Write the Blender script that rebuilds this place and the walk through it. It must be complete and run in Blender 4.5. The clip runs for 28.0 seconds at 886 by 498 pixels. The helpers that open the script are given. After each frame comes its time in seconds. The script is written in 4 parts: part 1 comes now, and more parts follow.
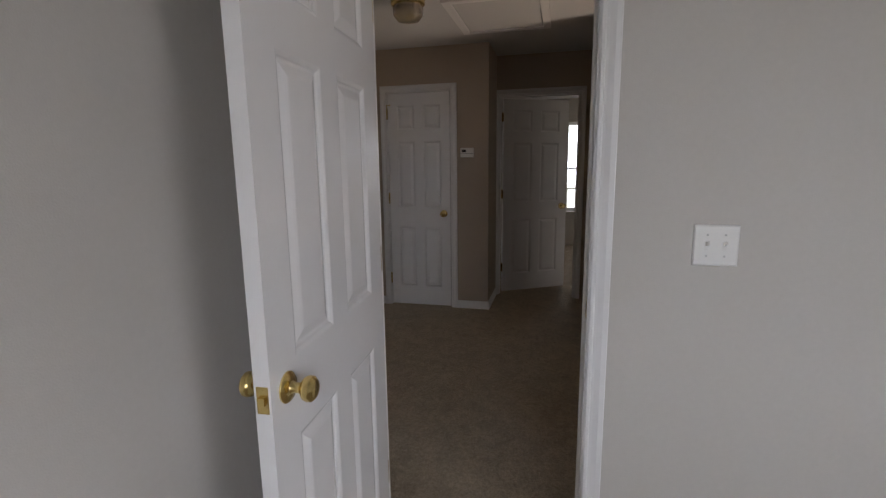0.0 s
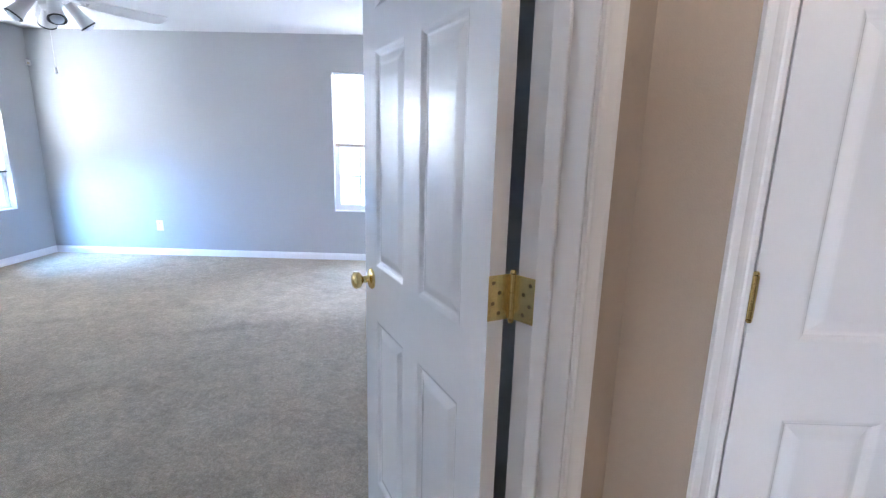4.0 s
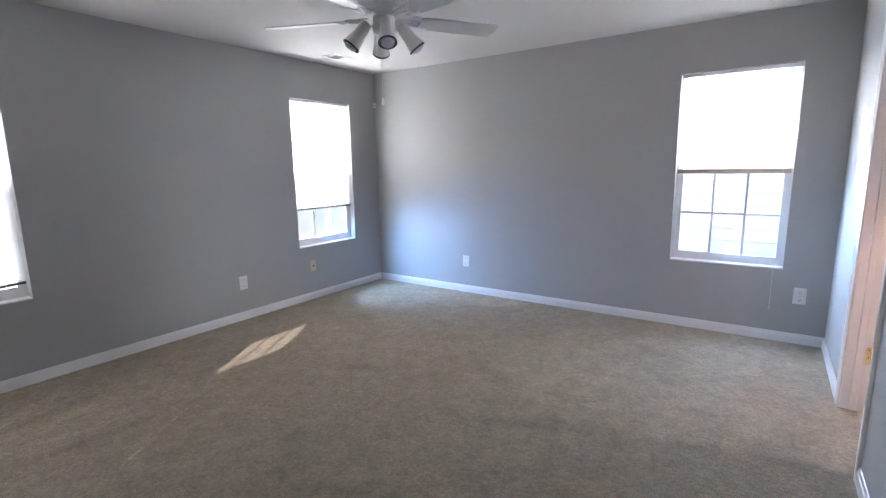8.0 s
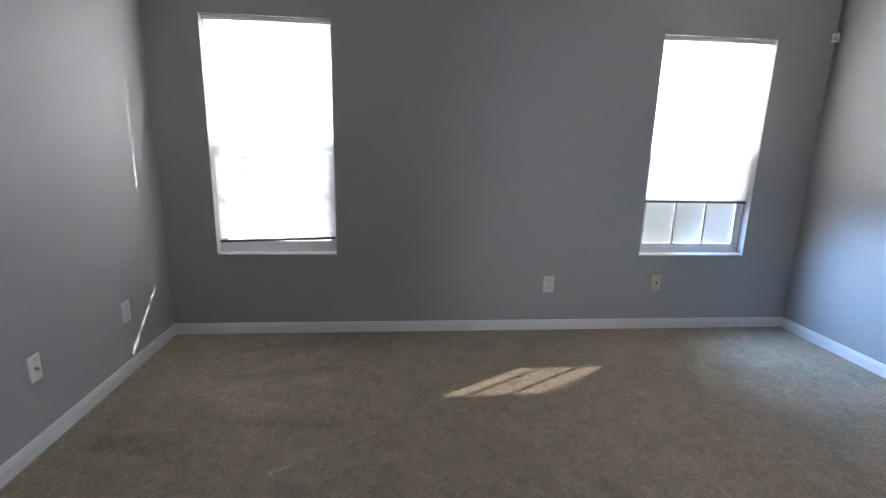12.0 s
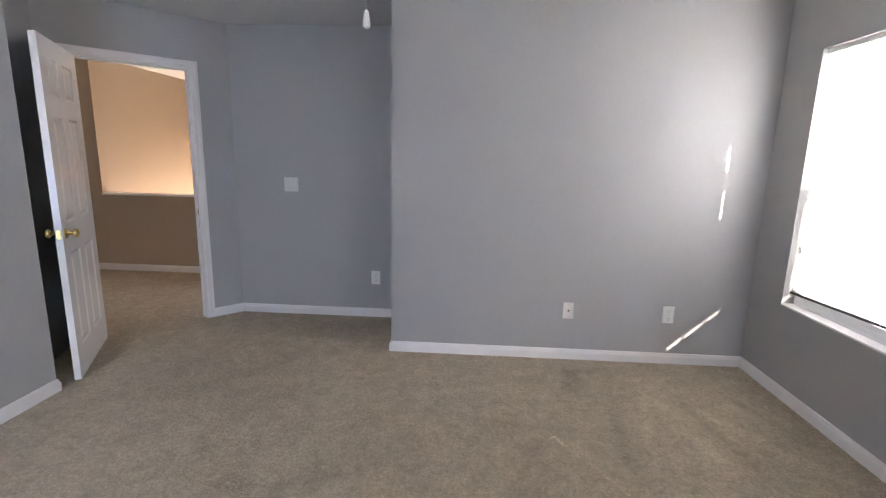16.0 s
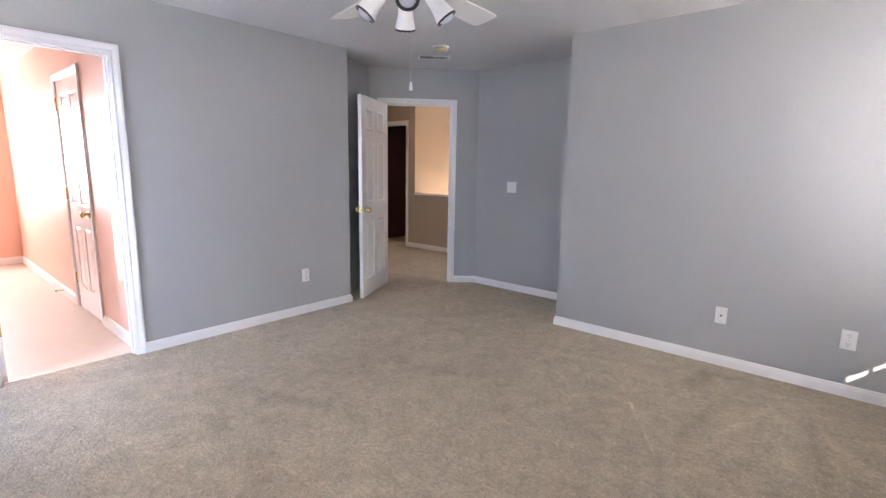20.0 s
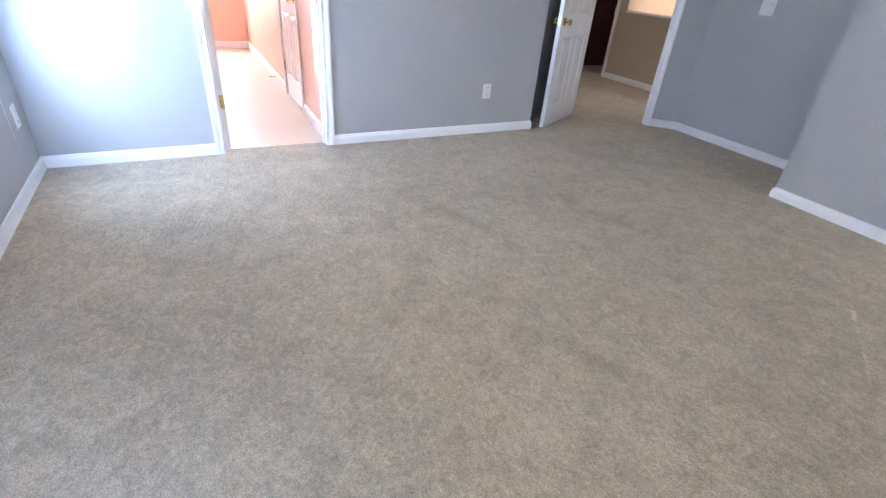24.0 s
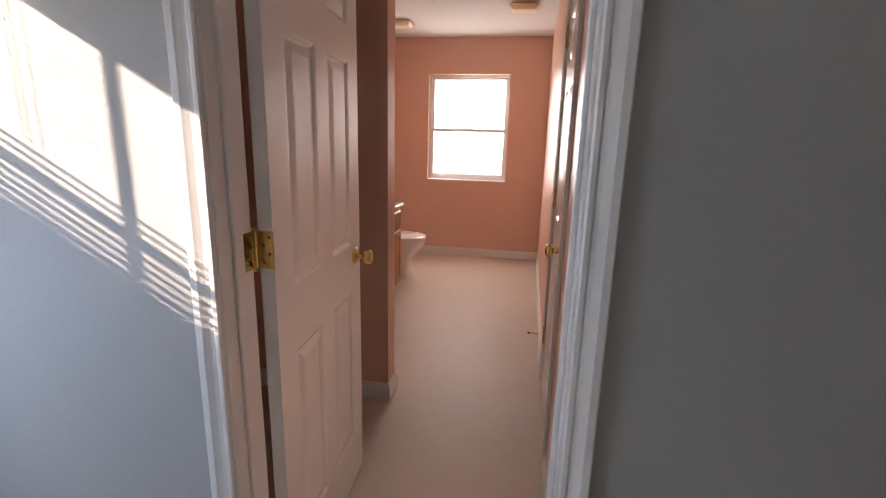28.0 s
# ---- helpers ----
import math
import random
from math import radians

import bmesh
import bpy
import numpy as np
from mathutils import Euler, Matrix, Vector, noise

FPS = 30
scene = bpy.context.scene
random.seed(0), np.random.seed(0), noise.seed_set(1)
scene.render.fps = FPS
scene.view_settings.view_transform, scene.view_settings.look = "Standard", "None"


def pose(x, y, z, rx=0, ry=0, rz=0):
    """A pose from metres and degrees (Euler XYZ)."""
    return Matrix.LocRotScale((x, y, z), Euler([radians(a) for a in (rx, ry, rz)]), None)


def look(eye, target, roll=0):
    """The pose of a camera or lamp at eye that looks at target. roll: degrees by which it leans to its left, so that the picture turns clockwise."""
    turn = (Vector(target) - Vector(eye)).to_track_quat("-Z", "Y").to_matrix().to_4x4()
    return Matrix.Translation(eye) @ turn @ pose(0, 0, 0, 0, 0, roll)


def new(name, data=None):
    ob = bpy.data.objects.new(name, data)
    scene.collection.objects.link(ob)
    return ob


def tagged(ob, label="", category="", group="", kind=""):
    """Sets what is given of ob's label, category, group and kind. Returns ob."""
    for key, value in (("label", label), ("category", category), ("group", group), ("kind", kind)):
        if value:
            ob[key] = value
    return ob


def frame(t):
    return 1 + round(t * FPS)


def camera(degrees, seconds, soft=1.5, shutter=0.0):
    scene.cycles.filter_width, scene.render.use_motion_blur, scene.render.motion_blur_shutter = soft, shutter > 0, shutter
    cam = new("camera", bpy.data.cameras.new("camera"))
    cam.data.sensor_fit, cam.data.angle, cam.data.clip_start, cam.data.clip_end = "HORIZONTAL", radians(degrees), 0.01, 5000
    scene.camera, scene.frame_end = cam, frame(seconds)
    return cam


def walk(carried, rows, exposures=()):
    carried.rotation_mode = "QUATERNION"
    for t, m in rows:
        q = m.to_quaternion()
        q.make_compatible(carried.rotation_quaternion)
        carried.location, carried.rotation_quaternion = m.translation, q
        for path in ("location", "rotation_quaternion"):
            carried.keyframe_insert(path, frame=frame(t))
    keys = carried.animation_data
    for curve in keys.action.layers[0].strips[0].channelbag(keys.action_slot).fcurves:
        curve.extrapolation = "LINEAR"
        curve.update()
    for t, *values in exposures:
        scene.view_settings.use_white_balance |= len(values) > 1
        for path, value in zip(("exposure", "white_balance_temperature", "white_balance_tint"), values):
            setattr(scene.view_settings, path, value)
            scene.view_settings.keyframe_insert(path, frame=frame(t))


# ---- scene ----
cam = camera(86.0, 28.0, soft=1.3)

PATH = [
    (0, (2.372, -6.139, 1.37), (4.284, -5.666, 1.025), -0.7),
    (0.5, (2.749, -6.109, 1.332), (4.674, -5.664, 1.019), -0.0),
    (1, (3.133, -6.092, 1.285), (5.026, -5.531, 0.967), -1.6),
    (1.5, (3.499, -5.985, 1.373), (5.336, -5.26, 1.058), 0.0),
    (2, (3.818, -5.878, 1.39), (5.608, -5.039, 1.098), -0.2),
    (2.5, (4.114, -5.742, 1.383), (5.732, -4.604, 1.092), 0.1),
    (3, (4.307, -5.608, 1.375), (5.373, -3.958, 1.001), 2.4),
    (3.5, (4.428, -5.451, 1.348), (4.984, -3.579, 0.913), 2.2),
    (4, (4.539, -5.253, 1.351), (4.507, -3.301, 0.915), 1.4),
    (4.5, (4.627, -5.08, 1.332), (3.903, -3.262, 0.917), 2.9),
    (6.5, (4.284, -4.529, 1.377), (2.824, -3.225, 0.968), 0.4),
    (7, (4.205, -4.389, 1.383), (2.735, -3.087, 1.0), 0.3),
    (7.5, (4.087, -4.304, 1.393), (2.741, -2.873, 1.018), 0.6),
    (8, (3.887, -4.281, 1.384), (2.769, -2.66, 1.036), -1.0),
    (8.5, (3.791, -4.25, 1.377), (2.772, -2.567, 1.018), -0.5),
    (9, (3.763, -4.141, 1.38), (2.686, -2.501, 0.992), 0.2),
    (9.5, (3.703, -3.994, 1.373), (2.404, -2.528, 0.972), 0.5),
    (10, (3.613, -3.881, 1.344), (2.09, -2.652, 0.931), 0.0),
    (10.5, (3.467, -3.671, 1.375), (1.806, -2.639, 0.956), 0.8),
    (11, (3.376, -3.453, 1.328), (1.619, -2.589, 0.919), 0.3),
    (11.5, (3.322, -3.162, 1.347), (1.465, -2.567, 0.902), 1.2),
    (12, (3.176, -2.917, 1.349), (1.235, -2.732, 0.902), 1.4),
    (12.5, (2.999, -2.705, 1.321), (1.056, -2.923, 0.901), 1.7),
    (13, (2.836, -2.443, 1.336), (1.019, -3.165, 0.915), 2.7),
    (13.5, (2.837, -2.331, 1.324), (1.177, -3.38, 0.942), 1.8),
    (15.5, (2.105, -1.339, 1.372), (1.937, -3.302, 1.026), 1.1),
    (16, (1.916, -1.193, 1.425), (2.029, -3.152, 1.039), 1.3),
    (16.5, (1.694, -1.032, 1.402), (2.008, -2.974, 1.045), 0.8),
    (17, (1.51, -0.876, 1.411), (1.936, -2.795, 1.04), 0.3),
    (17.5, (1.264, -0.777, 1.398), (1.906, -2.627, 0.992), 0.9),
    (18, (1.108, -0.688, 1.407), (1.933, -2.476, 1.06), 0.9),
    (18.5, (0.945, -0.611, 1.414), (1.914, -2.341, 1.153), 0.7),
    (19, (0.861, -0.58, 1.414), (1.878, -2.282, 1.152), 1.0),
    (19.5, (0.701, -0.674, 1.406), (1.88, -2.264, 1.114), 1.8),
    (20, (0.599, -0.743, 1.369), (1.888, -2.234, 1.026), 1.0),
    (20.5, (0.62, -0.695, 1.362), (1.973, -2.107, 0.94), 1.3),
    (21, (0.659, -0.648, 1.336), (2.009, -1.989, 0.718), 2.3),
    (21.5, (0.66, -0.659, 1.291), (1.964, -1.916, 0.442), 3.3),
    (23.5, (0.738, -0.7, 1.154), (2.004, -1.702, -0.027), 4.7),
    (24, (0.785, -0.874, 1.249), (2.291, -1.71, 0.231), 4.8),
    (24.5, (1.055, -0.922, 1.296), (2.747, -1.633, 0.5), 3.9),
    (25, (1.27, -1.282, 1.36), (3.155, -1.597, 0.772), 2.6),
    (25.5, (1.606, -1.361, 1.379), (3.533, -1.549, 0.879), 2.6),
    (26, (1.984, -1.441, 1.391), (3.936, -1.51, 0.964), 1.5),
    (26.5, (2.316, -1.569, 1.406), (4.272, -1.456, 1.006), 2.6),
    (27, (2.661, -1.62, 1.377), (4.605, -1.44, 0.94), 2.0),
    (27.3, (2.907, -1.636, 1.377), (4.845, -1.418, 0.937), 1.3),
    (27.5, (3.035, -1.635, 1.383), (4.969, -1.406, 0.928), 0.8),
    (28, (3.453, -1.645, 1.36), (5.37, -1.303, 0.903), 1.5),
]
EXPOSURES = [(0, 1.4, 6900, 20), (1, 1.35, 7000, 22), (2, 3.6, 6150, 18), (3, 4.12, 5950, 17), (4, 4.2, 5800, 17), (7, 3.25, 6700, 19), (9, 3.0, 6700, 21), (11, 2.75, 6600, 17),
             (12, 2.5, 6800, 18), (13.5, 2.6, 6900, 19), (16, 3.5, 7250, 23), (18, 3.82, 7050, 23), (20, 3.75, 7200, 26), (21, 3.75, 6900, 23), (24, 3.85, 6500, 21), (25, 3.55, 6700, 22), (26, 2.5, 7000, 22),
             (27, 2.12, 7700, 24), (28, 1.6, 8300, 24)]
walk(cam, [(t, look(eye, target, roll)) for t, eye, target, roll in PATH], EXPOSURES)

SKY, SUN, BACKDROP_GLOW = 0.15, 5.0, 2.2
# name, place, direction, width, height, power, colour, spread
WINDOW_LIGHTS = [
    ("window_light_west", (-0.16, -3.72, 1.32), (1, 0, 0), 0.74, 1.40, 6, (0.93, 0.965, 1.0)),
    ("window_light_west", (-0.16, -0.805, 1.51), (1, 0, 0), 0.74, 1.06, 7.5, (0.93, 0.965, 1.0)),
    ("window_light_west_low", (-0.03, -0.805, 0.765), (1, 0.75, -0.62), 0.68, 0.30, 2.1, (0.24, 0.52, 1.0), 95),
    ("window_light_north_low", (3.62, 0.03, 0.94), (0.55, -1, -0.25), 0.68, 0.58, 2.2, (0.34, 0.60, 1.0), 140),
    ("window_light_north", (3.62, 0.16, 1.66), (0, -1, 0), 0.74, 0.70, 3.6, (0.86, 0.93, 1.0)),
    ("window_light_bath", (9.06, -0.915, 1.46), (-1, -0.38, -0.08), 0.86, 1.10, 9),
    ("window_light_far", (10.81, -6.65, 1.30), (-1, 0, 0), 0.85, 1.40, 3.6, (1.0, 0.93, 0.8)),
    ("window_light_room", (-0.16, -7.45, 1.30), (1, 0, 0), 1.3, 1.40, 2.6),
    ("window_light_room", (0.75, -9.16, 1.30), (0, 1, 0), 1.15, 1.40, 7.5),
    ("window_light_stair", (5.5, -9.16, -0.57), (0, 1, 0), 1.0, 1.8, 24, (1.0, 0.88, 0.72)),
]

# ---------------- world, sun, large lights ----------------
SUN_DIR = Vector((1.0, -1.66, -0.95)).normalized()
world = bpy.data.worlds.new("sky_world")
scene.world = world
world.use_nodes = True
wn = world.node_tree.nodes
sky = wn.new("ShaderNodeTexSky")
sky.sky_type = "NISHITA"
sky.sun_disc = False
sky.sun_elevation = math.asin(-SUN_DIR.z)
sky.sun_rotation = math.atan2(-SUN_DIR.x, -SUN_DIR.y)
world.node_tree.links.new(sky.outputs[0], wn["Background"].inputs[0])
wn["Background"].inputs[1].default_value = SKY

sun_data = bpy.data.lights.new("sun", "SUN")
sun_data.energy = SUN
sun_data.angle = radians(0.5)
sun_data.color = (1.0, 0.95, 0.88)
sun_ob = new("sun", sun_data)
sun_ob.matrix_world = look(tuple(-SUN_DIR * 30), (0, 0, 0))


def window_light(name, place, toward, width, height, power, color=(0.86, 0.93, 1.0), spread=180):
    d = bpy.data.lights.new(name, "AREA")
    d.shape, d.size, d.size_y, d.energy, d.color = "RECTANGLE", width, height, power, color
    d.spread = radians(spread)
    ob = new(name, d)
    ob.matrix_world = look(place, tuple(Vector(place) + Vector(toward)))
    return ob


for lamp in WINDOW_LIGHTS:
    window_light(*lamp)


# ---------------- materials ----------------
def material(name, base, rough=0.5, metal=0.0, vary=0.06, grain=60.0, spots=1.3, bump=0.0, bump_scale=300.0, transmission=0.0,
             specular=0.5, coat=0.0):
    """A painted or plain surface: large soft stains, fine grain, and a fine relief."""
    m = bpy.data.materials.new(name)
    m.use_nodes = True
    nt = m.node_tree
    n, l = nt.nodes, nt.links
    b = n["Principled BSDF"]
    b.inputs["Roughness"].default_value = rough
    b.inputs["Metallic"].default_value = metal
    b.inputs["Transmission Weight"].default_value = transmission
    b.inputs["Specular IOR Level"].default_value = specular
    b.inputs["Coat Weight"].default_value = coat
    co = n.new("ShaderNodeTexCoord")
    big = n.new("ShaderNodeTexNoise")
    big.inputs["Scale"].default_value = spots
    big.inputs["Detail"].default_value = 5
    small = n.new("ShaderNodeTexNoise")
    small.inputs["Scale"].default_value = grain
    small.inputs["Detail"].default_value = 3
    for t in (big, small):
        l.new(co.outputs["Object"], t.inputs["Vector"])
    mix = n.new("ShaderNodeMix")
    mix.inputs[0].default_value = 0.45
    l.new(big.outputs[0], mix.inputs[2])
    l.new(small.outputs[0], mix.inputs[3])
    ramp = n.new("ShaderNodeValToRGB")
    ramp.color_ramp.elements[0].position, ramp.color_ramp.elements[1].position = 0.3, 0.7
    ramp.color_ramp.elements[0].color = (*[c * (1 - vary) for c in base], 1)
    ramp.color_ramp.elements[1].color = (*[min(1, c * (1 + vary)) for c in base], 1)
    l.new(mix.outputs[0], ramp.inputs[0])
    l.new(ramp.outputs[0], b.inputs["Base Color"])
    rr = n.new("ShaderNodeMapRange")
    rr.inputs[3].default_value, rr.inputs[4].default_value = max(0.02, rough - 0.025), min(1, rough + 0.025)
    l.new(big.outputs[0], rr.inputs[0])
    l.new(rr.outputs[0], b.inputs["Roughness"])
    if bump:
        tex = n.new("ShaderNodeTexNoise")
        tex.inputs["Scale"].default_value = bump_scale
        tex.inputs["Detail"].default_value = 2
        l.new(co.outputs["Object"], tex.inputs["Vector"])
        bp = n.new("ShaderNodeBump")
        bp.inputs["Strength"].default_value = bump
        bp.inputs["Distance"].default_value = 0.002
        l.new(tex.outputs[0], bp.inputs["Height"])
        l.new(bp.outputs[0], b.inputs["Normal"])
    return m


def carpet_material(name, dark, light):
    """Cut-pile carpet: tufts, footprints in the pile, traffic wear, dark stains and a few paler and darker streaks."""
    m = bpy.data.materials.new(name)
    m.use_nodes = True
    nt = m.node_tree
    n, l = nt.nodes, nt.links
    b = n["Principled BSDF"]
    b.inputs["Roughness"].default_value = 0.97
    b.inputs["Specular IOR Level"].default_value = 0.12
    b.inputs["Diffuse Roughness"].default_value = 0.5
    b.inputs["Sheen Weight"].default_value = 0.10
    b.inputs["Sheen Roughness"].default_value = 0.5
    co = n.new("ShaderNodeTexCoord")
    def noise_tex(scale, detail, rough=0.5, distort=0.0):
        t = n.new("ShaderNodeTexNoise")
        t.inputs["Scale"].default_value, t.inputs["Detail"].default_value = scale, detail
        t.inputs["Roughness"].default_value, t.inputs["Distortion"].default_value = rough, distort
        l.new(co.outputs["Object"], t.inputs["Vector"])
        return t
    def spread(tex, lo, hi, a, c):
        r = n.new("ShaderNodeMapRange")
        r.inputs[1].default_value, r.inputs[2].default_value = lo, hi
        r.inputs[3].default_value, r.inputs[4].default_value = a, c
        l.new(tex.outputs[0], r.inputs[0])
        return r
    def times(a, c):
        k = n.new("ShaderNodeMath")
        k.operation = "MULTIPLY"
        l.new(a.outputs[0], k.inputs[0])
        l.new(c.outputs[0], k.inputs[1])
        return k
    tuft = noise_tex(230, 3, 0.75)
    clump = noise_tex(48, 3, 0.6, 0.0)
    pile = noise_tex(5.5, 4, 0.6, 0.3)
    tread = noise_tex(15.0, 4, 0.68, 0.8)
    wear = noise_tex(1.5, 5, 0.62, 0.5)
    mask = noise_tex(1.7, 2, 0.5)
    worn = noise_tex(9.0, 6, 0.7, 2.0)
    mixer = n.new("ShaderNodeMix")
    mixer.data_type = "RGBA"
    mixer.inputs[6].default_value, mixer.inputs[7].default_value = (*dark, 1), (*light, 1)
    l.new(spread(tuft, 0.28, 0.72, 0.0, 1.0).outputs[0], mixer.inputs[0])
    shade = times(spread(clump, 0.3, 0.7, 0.86, 1.14), spread(pile, 0.3, 0.7, 0.93, 1.07))
    shade = times(shade, spread(tread, 0.34, 0.66, 0.86, 1.12))
    shade = times(shade, spread(wear, 0.35, 0.65, 0.95, 1.05))
    stain = times(spread(worn, 0.55, 0.72, 0.0, 1.0), spread(mask, 0.53, 0.66, 0.0, 1.0))
    dim = n.new("ShaderNodeMath")
    dim.operation = "MULTIPLY_ADD"
    dim.inputs[1].default_value, dim.inputs[2].default_value = -0.16, 1.0
    l.new(stain.outputs[0], dim.inputs[0])
    shade = times(shade, dim)
    ragged = noise_tex(24, 4, 0.7, 1.0)
    # dark stains, paler and darker streaks: place, direction, half length, half width, gain
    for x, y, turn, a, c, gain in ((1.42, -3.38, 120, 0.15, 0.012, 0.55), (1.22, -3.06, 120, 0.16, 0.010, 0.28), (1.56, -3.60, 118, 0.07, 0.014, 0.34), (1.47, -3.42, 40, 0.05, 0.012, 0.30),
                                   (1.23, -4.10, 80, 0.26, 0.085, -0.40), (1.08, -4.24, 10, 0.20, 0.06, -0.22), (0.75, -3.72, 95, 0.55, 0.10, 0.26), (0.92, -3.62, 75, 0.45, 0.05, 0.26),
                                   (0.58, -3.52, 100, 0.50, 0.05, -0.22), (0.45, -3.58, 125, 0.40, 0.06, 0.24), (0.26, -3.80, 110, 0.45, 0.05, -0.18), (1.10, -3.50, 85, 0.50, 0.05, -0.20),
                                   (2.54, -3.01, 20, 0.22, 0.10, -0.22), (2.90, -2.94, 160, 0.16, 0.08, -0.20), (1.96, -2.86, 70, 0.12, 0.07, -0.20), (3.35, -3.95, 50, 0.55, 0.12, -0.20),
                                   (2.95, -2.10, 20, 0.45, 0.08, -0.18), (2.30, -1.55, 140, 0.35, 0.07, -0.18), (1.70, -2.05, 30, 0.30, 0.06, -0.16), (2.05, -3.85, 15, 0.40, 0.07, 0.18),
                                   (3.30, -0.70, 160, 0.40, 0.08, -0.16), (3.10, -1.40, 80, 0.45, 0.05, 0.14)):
        place = n.new("ShaderNodeMapping")
        place.vector_type = "TEXTURE"
        place.inputs[1].default_value = (x, y, 0)
        place.inputs[2].default_value = (0, 0, radians(turn))
        place.inputs[3].default_value = (a, c, 1)
        l.new(co.outputs["Object"], place.inputs[0])
        dist = n.new("ShaderNodeVectorMath")
        dist.operation = "LENGTH"
        l.new(place.outputs[0], dist.inputs[0])
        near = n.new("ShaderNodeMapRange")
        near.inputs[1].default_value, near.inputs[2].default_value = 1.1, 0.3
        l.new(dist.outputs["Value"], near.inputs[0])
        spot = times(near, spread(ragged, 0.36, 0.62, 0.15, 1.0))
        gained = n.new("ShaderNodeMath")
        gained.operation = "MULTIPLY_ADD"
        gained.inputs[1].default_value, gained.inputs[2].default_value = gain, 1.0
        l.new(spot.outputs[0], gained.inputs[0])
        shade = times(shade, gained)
    out = n.new("ShaderNodeVectorMath")
    out.operation = "SCALE"
    l.new(mixer.outputs[2], out.inputs[0])
    l.new(shade.outputs[0], out.inputs["Scale"])
    l.new(out.outputs[0], b.inputs["Base Color"])
    high = n.new("ShaderNodeMath")
    high.operation = "ADD"
    l.new(tuft.outputs[0], high.inputs[0])
    l.new(spread(clump, 0.2, 0.8, 0.0, 1.6).outputs[0], high.inputs[1])
    bp = n.new("ShaderNodeBump")
    bp.inputs["Strength"].default_value, bp.inputs["Distance"].default_value = 0.9, 0.006
    l.new(high.outputs[0], bp.inputs["Height"])
    l.new(bp.outputs[0], b.inputs["Normal"])
    return m


def slat_material(name):
    """Thin white vinyl that lets part of the daylight through."""
    m = bpy.data.materials.new(name)
    m.use_nodes = True
    n, l = m.node_tree.nodes, m.node_tree.links
    b = n["Principled BSDF"]
    b.inputs["Base Color"].default_value = (0.86, 0.86, 0.85, 1)
    b.inputs["Roughness"].default_value = 0.45
    tr = n.new("ShaderNodeBsdfTranslucent")
    tr.inputs[0].default_value = (0.86, 0.87, 0.88, 1)
    mx = n.new("ShaderNodeMixShader")
    mx.inputs[0].default_value = 0.5
    l.new(b.outputs[0], mx.inputs[1])
    l.new(tr.outputs[0], mx.inputs[2])
    l.new(mx.outputs[0], n["Material Output"].inputs[0])
    return m


def glass_material(name):
    """Clear window glass: see-through, with a reflection that grows towards grazing angles."""
    m = bpy.data.materials.new(name)
    m.use_nodes = True
    n, l = m.node_tree.nodes, m.node_tree.links
    tr = n.new("ShaderNodeBsdfTransparent")
    tr.inputs[0].default_value = (0.95, 0.97, 0.97, 1)
    gl = n.new("ShaderNodeBsdfGlossy")
    gl.inputs["Roughness"].default_value = 0.02
    lw = n.new("ShaderNodeLayerWeight")
    lw.inputs[0].default_value = 0.5
    steep = n.new("ShaderNodeMath")
    steep.operation = "POWER"
    steep.inputs[1].default_value = 5.0
    l.new(lw.outputs["Facing"], steep.inputs[0])
    share = n.new("ShaderNodeMapRange")
    share.inputs[3].default_value, share.inputs[4].default_value = 0.03, 0.5
    l.new(steep.outputs[0], share.inputs[0])
    mx = n.new("ShaderNodeMixShader")
    l.new(share.outputs[0], mx.inputs[0])
    l.new(tr.outputs[0], mx.inputs[1])
    l.new(gl.outputs[0], mx.inputs[2])
    l.new(mx.outputs[0], n["Material Output"].inputs[0])
    return m


def wood_material(name, dark, light, axis=2):
    m = bpy.data.materials.new(name)
    m.use_nodes = True
    n, l = m.node_tree.nodes, m.node_tree.links
    b = n["Principled BSDF"]
    b.inputs["Roughness"].default_value = 0.38
    co = n.new("ShaderNodeTexCoord")
    mp = n.new("ShaderNodeMapping")
    s = [38, 38, 38]
    s[axis] = 2.2
    mp.inputs["Scale"].default_value = s
    l.new(co.outputs["Object"], mp.inputs[0])
    t = n.new("ShaderNodeTexNoise")
    t.inputs["Detail"].default_value, t.inputs["Distortion"].default_value = 6, 0.6
    t.inputs["Scale"].default_value = 1.0
    l.new(mp.outputs[0], t.inputs["Vector"])
    r = n.new("ShaderNodeValToRGB")
    r.color_ramp.elements[0].color, r.color_ramp.elements[1].color = (*dark, 1), (*light, 1)
    r.color_ramp.elements[0].position, r.color_ramp.elements[1].position = 0.35, 0.65
    l.new(t.outputs[0], r.inputs[0])
    l.new(r.outputs[0], b.inputs["Base Color"])
    bp = n.new("ShaderNodeBump")
    bp.inputs["Strength"].default_value, bp.inputs["Distance"].default_value = 0.2, 0.001
    l.new(t.outputs[0], bp.inputs["Height"])
    l.new(bp.outputs[0], b.inputs["Normal"])
    return m


